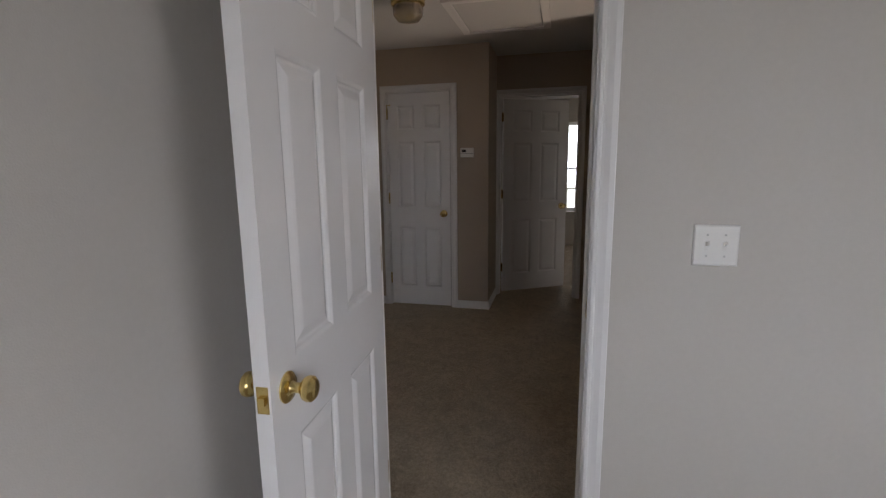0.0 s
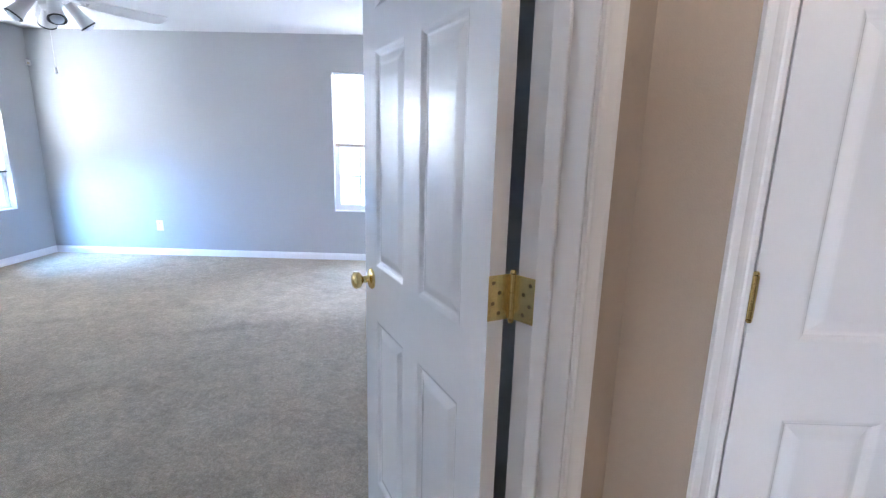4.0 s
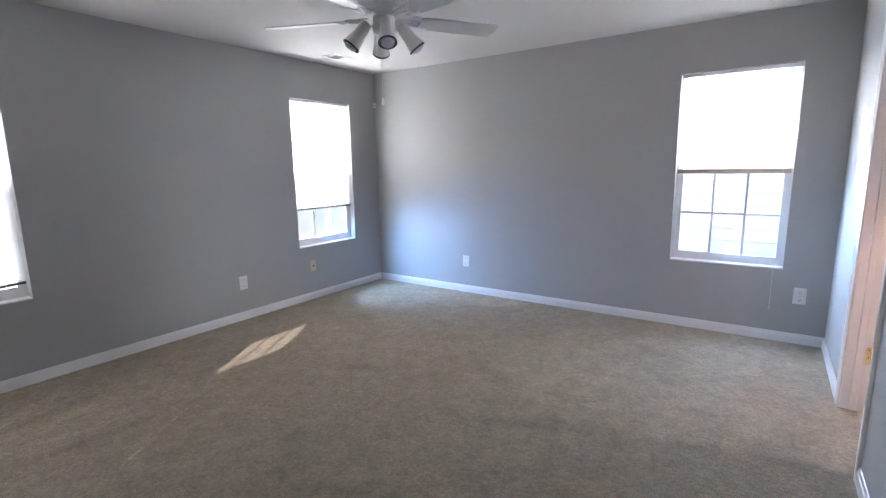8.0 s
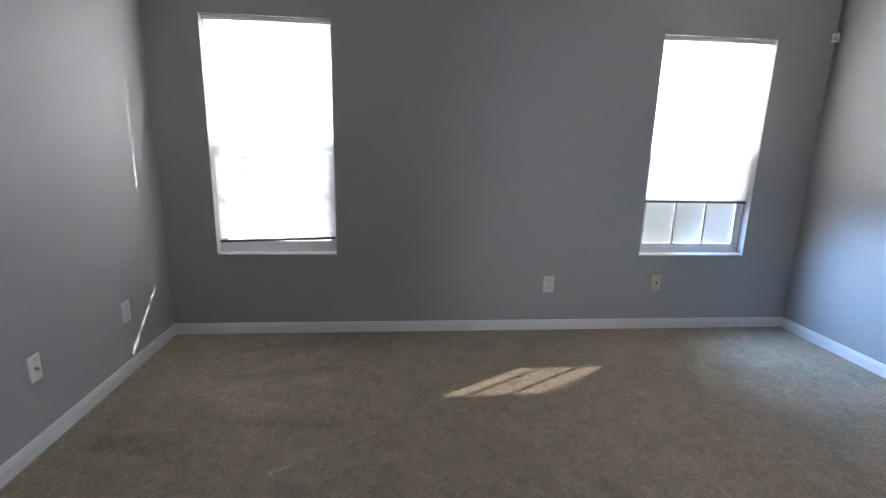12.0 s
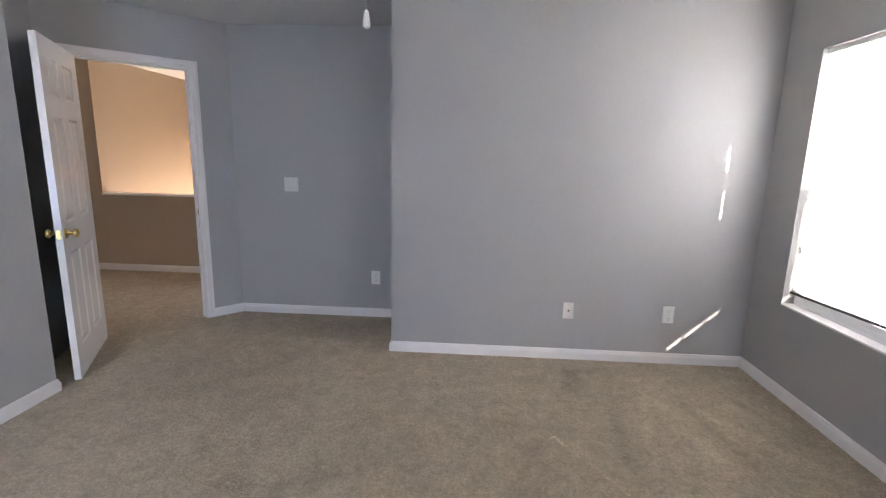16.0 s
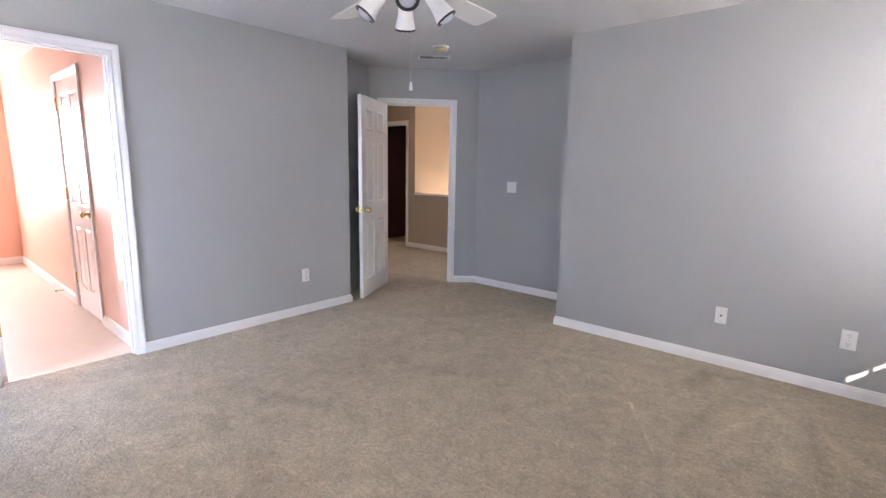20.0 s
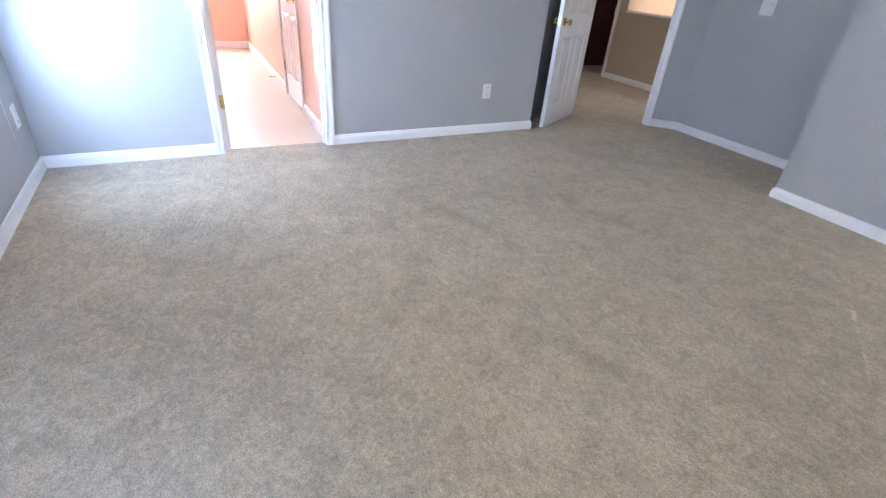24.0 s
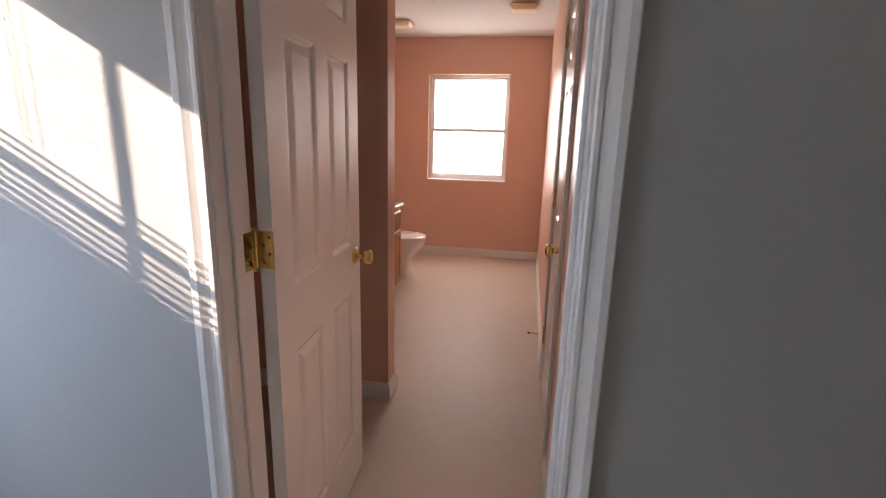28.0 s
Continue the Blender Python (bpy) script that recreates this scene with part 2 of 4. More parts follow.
GREY = material("grey_wall_paint", (0.404, 0.408, 0.402), 0.55, vary=0.03, bump=0.25, bump_scale=260)
BEIGE = material("beige_wall_paint", (0.44, 0.36, 0.28), 0.55, vary=0.035, bump=0.25, bump_scale=260)
CREAM = material("pale_wall_paint", (0.56, 0.53, 0.49), 0.55, vary=0.03, bump=0.25, bump_scale=260)
PINK = material("salmon_wall_paint", (0.76, 0.475, 0.37), 0.40, vary=0.035, bump=0.2, bump_scale=260)
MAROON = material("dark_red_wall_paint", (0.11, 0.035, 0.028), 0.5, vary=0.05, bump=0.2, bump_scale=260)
CEIL = material("flat_ceiling_paint", (0.65, 0.643, 0.635), 0.9, vary=0.025, bump=0.5, bump_scale=120)
TRIM = material("white_trim_paint", (0.80, 0.79, 0.78), 0.34, vary=0.012, grain=25, bump=0.05, bump_scale=140)
DOORW = material("white_door_paint", (0.80, 0.79, 0.785), 0.25, vary=0.012, grain=18, bump=0.08, bump_scale=90)
VINYL = material("white_window_vinyl", (0.82, 0.83, 0.84), 0.35, vary=0.02)
PLATE = material("white_plate_plastic", (0.80, 0.79, 0.76), 0.3, vary=0.015)
IVORY = material("ivory_plate_plastic", (0.66, 0.58, 0.40), 0.35, vary=0.02)
DARK = material("dark_slot", (0.02, 0.02, 0.02), 0.6)
BRASS = material("polished_brass", (0.78, 0.60, 0.25), 0.2, metal=1.0, vary=0.12, grain=40)
STRIP = material("pale_threshold", (0.62, 0.52, 0.42), 0.45, metal=0.3, vary=0.08)
OLDBRASS = material("tarnished_brass", (0.20, 0.13, 0.05), 0.4, metal=0.6, vary=0.15)
STEEL = material("galvanised_steel", (0.55, 0.55, 0.53), 0.35, metal=1.0, vary=0.08)
FANW = material("white_fan_enamel", (0.80, 0.80, 0.79), 0.3, vary=0.02)
BLADE = material("white_fan_blade", (0.74, 0.735, 0.73), 0.45, vary=0.03, bump=0.05)
BULB = material("frosted_bulb", (0.62, 0.66, 0.72), 0.10, vary=0.02)
CLEARGLASS = material("ribbed_clear_glass", (0.80, 0.78, 0.72), 0.12, vary=0.05, transmission=0.85)
YELLOWED = material("yellowed_plastic", (0.62, 0.52, 0.27), 0.4, vary=0.05)
GOLDGLASS = material("amber_glass", (0.88, 0.78, 0.58), 0.3, vary=0.1, grain=30)
VINYLFLOOR = material("pale_vinyl_floor", (0.63, 0.53, 0.445), 0.5, vary=0.05, grain=14, spots=1.5, bump=0.06, bump_scale=60, specular=0.3)
PORCELAIN = material("white_porcelain", (0.84, 0.83, 0.81), 0.12, vary=0.015, coat=0.3)
MARBLE = material("cultured_marble", (0.78, 0.75, 0.70), 0.15, vary=0.06, grain=6)
OAK = wood_material("honey_oak", (0.30, 0.115, 0.035), (0.50, 0.23, 0.08))
DARKWOOD = wood_material("dark_cabinet_wood", (0.05, 0.025, 0.015), (0.10, 0.05, 0.03))
TAN = wood_material("tan_wood_rail", (0.50, 0.38, 0.28), (0.62, 0.50, 0.38), axis=0)
SHINGLE = material("asphalt_shingle", (0.33, 0.38, 0.45), 0.95, vary=0.1, grain=90, spots=3, bump=0.6, bump_scale=200)
GRASS = material("dry_lawn", (0.27, 0.26, 0.20), 0.95, vary=0.3, grain=30, spots=0.4)
SIDING = material("vinyl_siding", (0.62, 0.58, 0.52), 0.6, vary=0.05)
NEARBLACK = material("dark_collar_backlit_rail", (0.03, 0.03, 0.03), 0.35, vary=0.05)
CARPET = carpet_material("beige_carpet", (0.268, 0.210, 0.144), (0.630, 0.538, 0.408))
SLAT = slat_material("blind_vinyl")
GLASS = glass_material("window_glass")
SCREEN = bpy.data.materials.new("insect_mesh")
SCREEN.use_nodes = True
sn, sl = SCREEN.node_tree.nodes, SCREEN.node_tree.links
mesh_mix, clear = sn.new("ShaderNodeMixShader"), sn.new("ShaderNodeBsdfTransparent")
# uneven mesh cover, added to dim and dapple the sunlight that passes
patchy, patch_place, patch_cover = sn.new("ShaderNodeTexNoise"), sn.new("ShaderNodeTexCoord"), sn.new("ShaderNodeMapRange")
patchy.inputs["Scale"].default_value, patchy.inputs["Detail"].default_value = 11.0, 3
patch_cover.inputs[1].default_value, patch_cover.inputs[2].default_value = 0.38, 0.62
patch_cover.inputs[3].default_value, patch_cover.inputs[4].default_value = 0.49, 0.54
sl.new(patch_place.outputs["Object"], patchy.inputs["Vector"])
sl.new(patchy.outputs[0], patch_cover.inputs[0])
sl.new(patch_cover.outputs[0], mesh_mix.inputs[0])
sn["Principled BSDF"].inputs["Base Color"].default_value = (0.45, 0.46, 0.47, 1)
sl.new(clear.outputs[0], mesh_mix.inputs[1])
sl.new(sn["Principled BSDF"].outputs[0], mesh_mix.inputs[2])
sl.new(mesh_mix.outputs[0], sn["Material Output"].inputs[0])
CORD = material("blind_cord", (0.75, 0.72, 0.66), 0.8)


# ---------------- building blocks ----------------
def box(bm, a, b, m=None):
    vs = [bm.verts.new((x, y, z)) for z in (a[2], b[2]) for y in (a[1], b[1]) for x in (a[0], b[0])]
    fs = [(0, 2, 3, 1), (4, 5, 7, 6), (0, 1, 5, 4), (1, 3, 7, 5), (3, 2, 6, 7), (2, 0, 4, 6)]
    for f in fs:
        bm.faces.new([vs[i] for i in f])
    if m is not None:
        bmesh.ops.transform(bm, matrix=m, verts=vs)
    return vs


def bevelled(a, b, w=0.003, seg=2):
    bm = bmesh.new()
    box(bm, a, b)
    bmesh.ops.bevel(bm, geom=bm.edges[:], offset=w, segments=seg, affect="EDGES", profile=0.5)
    return bm


def lathe(bm, profile, n=24, m=None, close=True):
    """A solid of revolution round z through points (radius, height)."""
    rings = []
    for r, z in profile:
        rings.append([bm.verts.new((r * math.cos(2 * math.pi * i / n), r * math.sin(2 * math.pi * i / n), z)) for i in range(n)])
    for p, q in zip(rings, rings[1:]):
        for i in range(n):
            bm.faces.new((p[i], p[(i + 1) % n], q[(i + 1) % n], q[i]))
    if close:
        bm.faces.new(rings[0][::-1])
        bm.faces.new(rings[-1])
    vs = [v for r in rings for v in r]
    if m is not None:
        bmesh.ops.transform(bm, matrix=m, verts=vs)
    return vs


def turned(profile, n=24, m=None):
    bm = bmesh.new()
    lathe(bm, profile, n, m)
    return bm


def mesh_of(name, bm, mats, smooth=False):
    bmesh.ops.recalc_face_normals(bm, faces=bm.faces[:])
    me = bpy.data.meshes.new(name)
    bm.to_mesh(me)
    bm.free()
    for m in mats if isinstance(mats, (list, tuple)) else [mats]:
        me.materials.append(m)
    if smooth:
        me.shade_smooth()
        me.set_sharp_from_angle(angle=radians(35))
    return me


def part(name, bm, mat, parent=None, label="", smooth=False, m=None):
    ob = new(name, bm if isinstance(bm, bpy.types.Mesh) else mesh_of(name, bm, mat, smooth))
    if parent is not None:
        ob.parent = parent
    if m is not None:
        ob.matrix_local = m
    if label:
        ob["label"] = label
    return ob


def thing(name, m, label, category, group="", kind=""):
    ob = new(name)
    ob.empty_display_size = 0.1
    ob.matrix_world = m
    return tagged(ob, label, category, group, kind)


def wall_frame(p0, p1):
    """x along the wall, y out of its face into the room, z up."""
    d = (Vector(p1) - Vector(p0)).normalized()
    return Matrix(((d.x, -d.y, 0, p0[0]), (d.y, d.x, 0, p0[1]), (0, 0, 1, 0), (0, 0, 0, 1)))


def wall(name, p0, p1, face, back, th=0.115, z0=0.0, z1=2.42, holes=(), label="", x0=0.0, x1=0.0):
    """A wall whose face runs from p0 to p1 with the room on its left; its body lies on the right."""
    length = (Vector(p1) - Vector(p0)).length
    xs = sorted({-x0, length + x1, *[v for h in holes for v in h[:2]]})
    zs = sorted({z0, z1, *[v for h in holes for v in h[2:4]]})
    solid = {}
    for i in range(len(xs) - 1):
        for j in range(len(zs) - 1):
            cx, cz = (xs[i] + xs[i + 1]) / 2, (zs[j] + zs[j + 1]) / 2
            solid[i, j] = not any(h[0] < cx < h[1] and h[2] < cz < h[3] for h in holes)
    bm = bmesh.new()
    def quad(pts, mat):
        f = bm.faces.new([bm.verts.new(p) for p in pts])
        f.material_index = mat
    for (i, j), s in solid.items():
        if not s:
            continue
        a, b, c, d = xs[i], xs[i + 1], zs[j], zs[j + 1]
        quad([(a, 0, c), (a, 0, d), (b, 0, d), (b, 0, c)], 0)
        quad([(a, -th, c), (b, -th, c), (b, -th, d), (a, -th, d)], 1)
        if not solid.get((i - 1, j)):
            quad([(a, 0, c), (a, -th, c), (a, -th, d), (a, 0, d)], 0)
        if not solid.get((i + 1, j)):
            quad([(b, 0, c), (b, 0, d), (b, -th, d), (b, -th, c)], 0)
        if not solid.get((i, j - 1)):
            quad([(a, 0, c), (b, 0, c), (b, -th, c), (a, -th, c)], 0)
        if not solid.get((i, j + 1)):
            quad([(a, 0, d), (a, -th, d), (b, -th, d), (b, 0, d)], 0)
    bmesh.ops.remove_doubles(bm, verts=bm.verts[:], dist=1e-5)
    ob = new(name, mesh_of(name, bm, [face, back]))
    ob.matrix_world = wall_frame(p0, p1)
    return tagged(ob, label, "wall", kind="structure")


BASE_PROFILE = [(0, 0), (0.0135, 0), (0.0135, 0.067), (0.0115, 0.075), (0.0085, 0.079), (0.0075, 0.087), (0.004, 0.093), (0, 0.095)]


def baseboard(points, mat=None, label="white painted moulded baseboard along the wall"):
    """A moulded board along a line of wall faces, the room on the left of the line."""
    pts = [Vector(p) for p in points]
    bm = bmesh.new()
    rings = []
    for i, p in enumerate(pts):
        sides = []
        if i > 0:
            d = (p - pts[i - 1]).normalized()
            sides.append(Vector((-d.y, d.x)))
        if i < len(pts) - 1:
            d = (pts[i + 1] - p).normalized()
            sides.append(Vector((-d.y, d.x)))
        nrm = sides[0] if len(sides) == 1 else (sides[0] + sides[1]) / (1 + sides[0].dot(sides[1]))
        rings.append([bm.verts.new((p.x + nrm.x * o, p.y + nrm.y * o, z)) for o, z in BASE_PROFILE])
    k = len(BASE_PROFILE)
    for a, b in zip(rings, rings[1:]):
        for i in range(k):
            bm.faces.new((a[i], b[i], b[(i + 1) % k], a[(i + 1) % k]))
    bm.faces.new(rings[0])
    bm.faces.new(rings[-1][::-1])
    ob = new("baseboard", mesh_of("baseboard", bm, mat or TRIM))
    return tagged(ob, label, "baseboard", kind="structure")


CASING = [(0.006, 0), (0.006, 0.008), (0.010, 0.0115), (0.018, 0.0115), (0.022, 0.009), (0.030, 0.0105), (0.040, 0.014), (0.046, 0.0165),
          (0.060, 0.0165), (0.063, 0.014), (0.063, 0)]


def casing_piece(s0, s1, zt, which):
    """One mitred piece of the door casing: the left leg, the head or the right leg."""
    ends = {"l": [((s0, -1), (0, 0)), ((s0, -1), (zt, 1))], "r": [((s1, 1), (0, 0)), ((s1, 1), (zt, 1))],
            "h": [((s0, -1), (zt, 1)), ((s1, 1), (zt, 1))]}[which]
    bm = bmesh.new()
    rings = [[bm.verts.new((x[0] + x[1] * a, o, z[0] + z[1] * a)) for a, o in CASING] for x, z in ends]
    k = len(CASING)
    for i in range(k):
        bm.faces.new((rings[0][i], rings[1][i], rings[1][(i + 1) % k], rings[0][(i + 1) % k]))
    bm.faces.new(rings[0])
    bm.faces.new(rings[1][::-1])
    return bm


def door_frame(name, p0, p1, s0, s1, zt, th, label, front=True, rear=True, stop=None, mat=None):
    """Jambs, head, stops and mitred casings round a door opening in a wall."""
    mat = mat or TRIM
    root = thing(name, wall_frame(p0, p1), label, "door frame", kind="structure")
    g = 0.018
    part("jamb", bevelled((s0 - g, -th - 0.001, 0), (s0, 0.001, zt + g), 0.0015, 1), mat, root)
    part("jamb", bevelled((s1, -th - 0.001, 0), (s1 + g, 0.001, zt + g), 0.0015, 1), mat, root)
    part("head_jamb", bevelled((s0, -th - 0.001, zt), (s1, 0.001, zt + g), 0.0015, 1), mat, root)
    if stop is not None:
        part("door_stop", bevelled((s0, stop - 0.006, 0), (s0 + 0.01, stop + 0.026, zt), 0.002, 1), mat, root)
        part("door_stop", bevelled((s1 - 0.01, stop - 0.006, 0), (s1, stop + 0.026, zt), 0.002, 1), mat, root)
        part("door_stop", bevelled((s0 + 0.01, stop - 0.006, zt - 0.01), (s1 - 0.01, stop + 0.026, zt), 0.002, 1), mat, root)
    for use, turn in ((front, Matrix.Identity(4)), (rear, None)):
        if not use:
            continue
        if turn is None:
            turn = Matrix.Translation((s0 + s1, -th, 0)) @ Matrix.Rotation(math.pi, 4, "Z")
        part("casing_leg", casing_piece(s0, s1, zt, "l"), mat, root, m=turn)
        part("casing_leg", casing_piece(s0, s1, zt, "r"), mat, root, m=turn)
        part("casing_head", casing_piece(s0, s1, zt, "h"), mat, root, m=turn)
    return root


def rect_rings(bm, x0, x1, z0, z1, rings, y, sgn):
    """Nested rectangles at inset and depth, joined, the last one filled; y is the face, sgn its outward side."""
    prev = None
    for inset, depth in rings:
        c = [bm.verts.new(p) for p in ((x0 + inset, y - sgn * depth, z0 + inset), (x1 - inset, y - sgn * depth, z0 + inset),
                                       (x1 - inset, y - sgn * depth, z1 - inset), (x0 + inset, y - sgn * depth, z1 - inset))]
        if prev:
            for i in range(4):
                bm.faces.new((prev[i], prev[(i + 1) % 4], c[(i + 1) % 4], c[i]))
        prev = c
    bm.faces.new(prev)


def door_layout(w):
    st = 0.105 if w > 0.65 else 0.085
    mid = 0.095 if w > 0.65 else 0.08
    pw = (w - 2 * st - mid) / 2
    cols = [(st, st + pw), (st + pw + mid, w - st)]
    rows = [(0.20, 0.79), (0.965, 1.585), (1.69, 1.91)]
    return cols, rows


def leaf_mesh(w, h, t, y0, foot=0.0):
    """Stiles and rails of a six-panel door, with sunk and moulded panel beds on both faces."""
    cols, rows = door_layout(w)
    bm = bmesh.new()
    xs = sorted({0.0, w, *[v for c in cols for v in c]})
    zs = sorted({foot, h, *[v for r in rows for v in r]})
    for y, sgn in ((y0, -1), (y0 + t, 1)):
        for i in range(len(xs) - 1):
            for j in range(len(zs) - 1):
                if (xs[i], xs[i + 1]) in cols and (zs[j], zs[j + 1]) in rows:
                    rect_rings(bm, xs[i], xs[i + 1], zs[j], zs[j + 1], [(0, 0), (0.003, 0.0006), (0.010, 0.0040), (0.014, 0.0078), (0.018, 0.0088), (0.03, 0.0088)], y, sgn)
                else:
                    bm.faces.new([bm.verts.new(p) for p in ((xs[i], y, zs[j]), (xs[i + 1], y, zs[j]), (xs[i + 1], y, zs[j + 1]), (xs[i], y, zs[j + 1]))])
    a, b = y0, y0 + t
    for q in (((0, a, foot), (0, b, foot), (0, b, h), (0, a, h)), ((w, a, foot), (w, b, foot), (w, b, h), (w, a, h)),
              ((0, a, foot), (w, a, foot), (w, b, foot), (0, b, foot)), ((0, a, h), (w, a, h), (w, b, h), (0, b, h))):
        bm.faces.new([bm.verts.new(p) for p in q])
    bmesh.ops.remove_doubles(bm, verts=bm.verts[:], dist=1e-5)
    return bm


def raised_panel(x0, x1, z0, z1, y0, t):
    bm = bmesh.new()
    for y, sgn in ((y0, -1), (y0 + t, 1)):
        rect_rings(bm, x0, x1, z0, z1, [(0.019, 0.0090), (0.023, 0.0080), (0.037, 0.0032), (0.044, 0.0014), (0.048, 0.0010)], y, sgn)
    return bm


KNOB = [(0.0, 0.0), (0.033, 0.0), (0.033, 0.003), (0.028, 0.008), (0.014, 0.011), (0.011, 0.016), (0.011, 0.030), (0.016, 0.034), (0.024, 0.040),
        (0.027, 0.048), (0.026, 0.056), (0.020, 0.062), (0.010, 0.0645), (0.0, 0.065)]


def door(name, pin, angle, w, side, label, swing=0.0, h=2.018, t=0.035, knob=True, hinges=True, mat=None, knob_z=0.915, stops=(), proud=0.008, foot=0.02, hinge_z=(0.278, 1.058, 1.838)):
    """A six-panel door. pin: hinge place; angle: direction of the leaf; side: on which side of the pin line its body lies;
    swing: by how much it has been opened."""
    y0 = proud if side > 0 else -t - proud
    shift = pose(0, 0, 0, 0, 0, angle - swing) @ Vector((0, -side * proud, 0))
    root = thing(name, pose(pin[0] + shift.x, pin[1] + shift.y, 0.012, 0, 0, angle), label, "door", kind="structure")
    mat = mat or DOORW
    leaf = part("leaf", leaf_mesh(w - 0.004, h, t, y0, foot), mat, root, m=Matrix.Translation((0.004, 0, 0)))
    cols, rows = door_layout(w - 0.004)
    for c in cols:
        for r in rows:
            part("raised_panel", raised_panel(*c, *r, y0, t), mat, leaf)
    if knob:
        kx = w - 0.062
        part("door_knob", turned(KNOB[1:-1], 24, pose(kx, y0 + t, knob_z, -90)), BRASS, root, "polished brass knob", smooth=True)
        part("door_knob", turned(KNOB[1:-1], 24, pose(kx, y0, knob_z, 90)), BRASS, root, "polished brass knob", smooth=True)
        plate = bevelled((w - 0.001, y0 + 0.005, knob_z - 0.028), (w + 0.0015, y0 + t - 0.005, knob_z + 0.028), 0.0006, 1)
        box(plate, (w, y0 + t / 2 - 0.007, knob_z - 0.008), (w + 0.009, y0 + t / 2 + 0.007, knob_z + 0.008))
        part("latch", plate, BRASS, root, "brass latch plate")
    if hinges:
        back = 1 if side > 0 else -1
        for z in hinge_z:
            bm = bmesh.new()
            for k in range(5):
                lathe(bm, [(0.0062, 0.0005), (0.0066, 0.001), (0.0066, 0.0172), (0.0062, 0.0177)], 12, pose(0, 0, z - 0.0445 + k * 0.0178))
            lathe(bm, [(0.003, 0), (0.0062, 0.002), (0.0062, 0.004), (0.004, 0.008)], 12, pose(0, 0, z + 0.0445))
            lathe(bm, [(0.004, -0.008), (0.0062, -0.004), (0.0062, -0.002), (0.003, 0)], 12, pose(0, 0, z - 0.0445))
            hinge = part("hinge", bm, BRASS, root, "polished brass butt hinge", smooth=True)
            lp = bevelled((0.0022, min(0, back * (0.036 + proud)), z - 0.0445), (0.0042, max(0, back * (0.036 + proud)), z + 0.0445), 0.0008, 1)
            jp = bevelled((-0.0012, min(0, back * (0.036 + proud)), z - 0.0445), (0.0008, max(0, back * (0.036 + proud)), z + 0.0445), 0.0008, 1)
            screws = []
            for bmx in (lp, jp):
                heads = bmesh.new()
                for dz, dy in ((-0.03, 0.012), (-0.01, 0.026), (0.01, 0.012), (0.03, 0.026)):
                    lathe(heads, [(0.0042, -0.0004), (0.0040, 0.0003), (0.0018, 0.0001)], 10, pose(0.0022 if bmx is lp else 0.0008, back * (dy + proud), z + dz, 0, -90 if bmx is lp else 90))
                screws.append(heads)
            part("leaf_plate", lp, BRASS, hinge)
            part("jamb_plate", jp, BRASS, hinge, m=Matrix.Rotation(radians(-swing), 4, "Z"))
            part("screws", screws[0], OLDBRASS, hinge, "tarnished screw heads")
            part("screws", screws[1], OLDBRASS, hinge, "tarnished screw heads", m=Matrix.Rotation(radians(-swing), 4, "Z"))
        for z in stops:
            bm = bmesh.new()
            box(bm, (-0.003, -back * 0.004 - 0.003, z), (0.003, -back * 0.004 + 0.003, z + 0.06))
            box(bm, (-0.004, -back * 0.012 - 0.003, z + 0.052), (0.030, -back * 0.012 + 0.003, z + 0.057))
            lathe(bm, [(0.006, 0), (0.006, 0.010)], 10, pose(0.030, -back * 0.012, z + 0.055, -90 * back))
            part("hinge_pin_stop", bm, BRASS, root, "brass hinge-pin door stop")
    return root


# ---------------- setting: floors, ceilings, walls ----------------
def slab(name, rects, z0, z1, mat, label, category):
    bm = bmesh.new()
    for a, b, c, d in rects:
        box(bm, (a, c, z0), (b, d, z1))
    return tagged(new(name, mesh_of(name, bm, mat)), label, category, kind="structure")


PILE = 0.02
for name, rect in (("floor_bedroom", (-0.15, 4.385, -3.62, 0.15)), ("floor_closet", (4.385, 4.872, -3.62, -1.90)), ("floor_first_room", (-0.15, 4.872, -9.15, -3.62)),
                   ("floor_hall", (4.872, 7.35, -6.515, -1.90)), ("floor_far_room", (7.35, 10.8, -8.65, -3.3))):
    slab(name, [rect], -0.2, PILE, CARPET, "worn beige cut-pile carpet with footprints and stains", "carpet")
slab("floor_bathroom", [(4.385, 9.05, -1.90, 0.15)], -0.2, 0.0, VINYLFLOOR, "pale sheet vinyl floor of the bathroom", "floor")
slab("floor_small_bath", [(6.13, 7.35, -8.65, -6.515)], -0.2, 0.0, VINYLFLOOR, "vinyl floor of the dark small bathroom", "floor")
slab("floor_stairwell", [(4.855, 6.13, -9.15, -6.515)], -2.75, -2.6, CARPET, "carpeted lower landing at the foot of the stairwell", "floor")
slab("ceiling", [(-0.15, 4.36, -9.15, 0.15), (4.36, 9.05, -1.81, 0.15), (4.36, 10.8, -9.15, -1.81)], 2.42, 2.6, CEIL, "white flat-painted textured ceiling", "ceiling")

W2 = (0.573, 2.052)
TH, EX = 0.115, 0.15
ALC, RET = (3.92, -5.15), (4.74, -4.33)
DOOR_Z = 2.035


def hole(s0, s1, zt=DOOR_Z):
    return (s0 - 0.018, s1 + 0.018, -0.001, zt + 0.018)


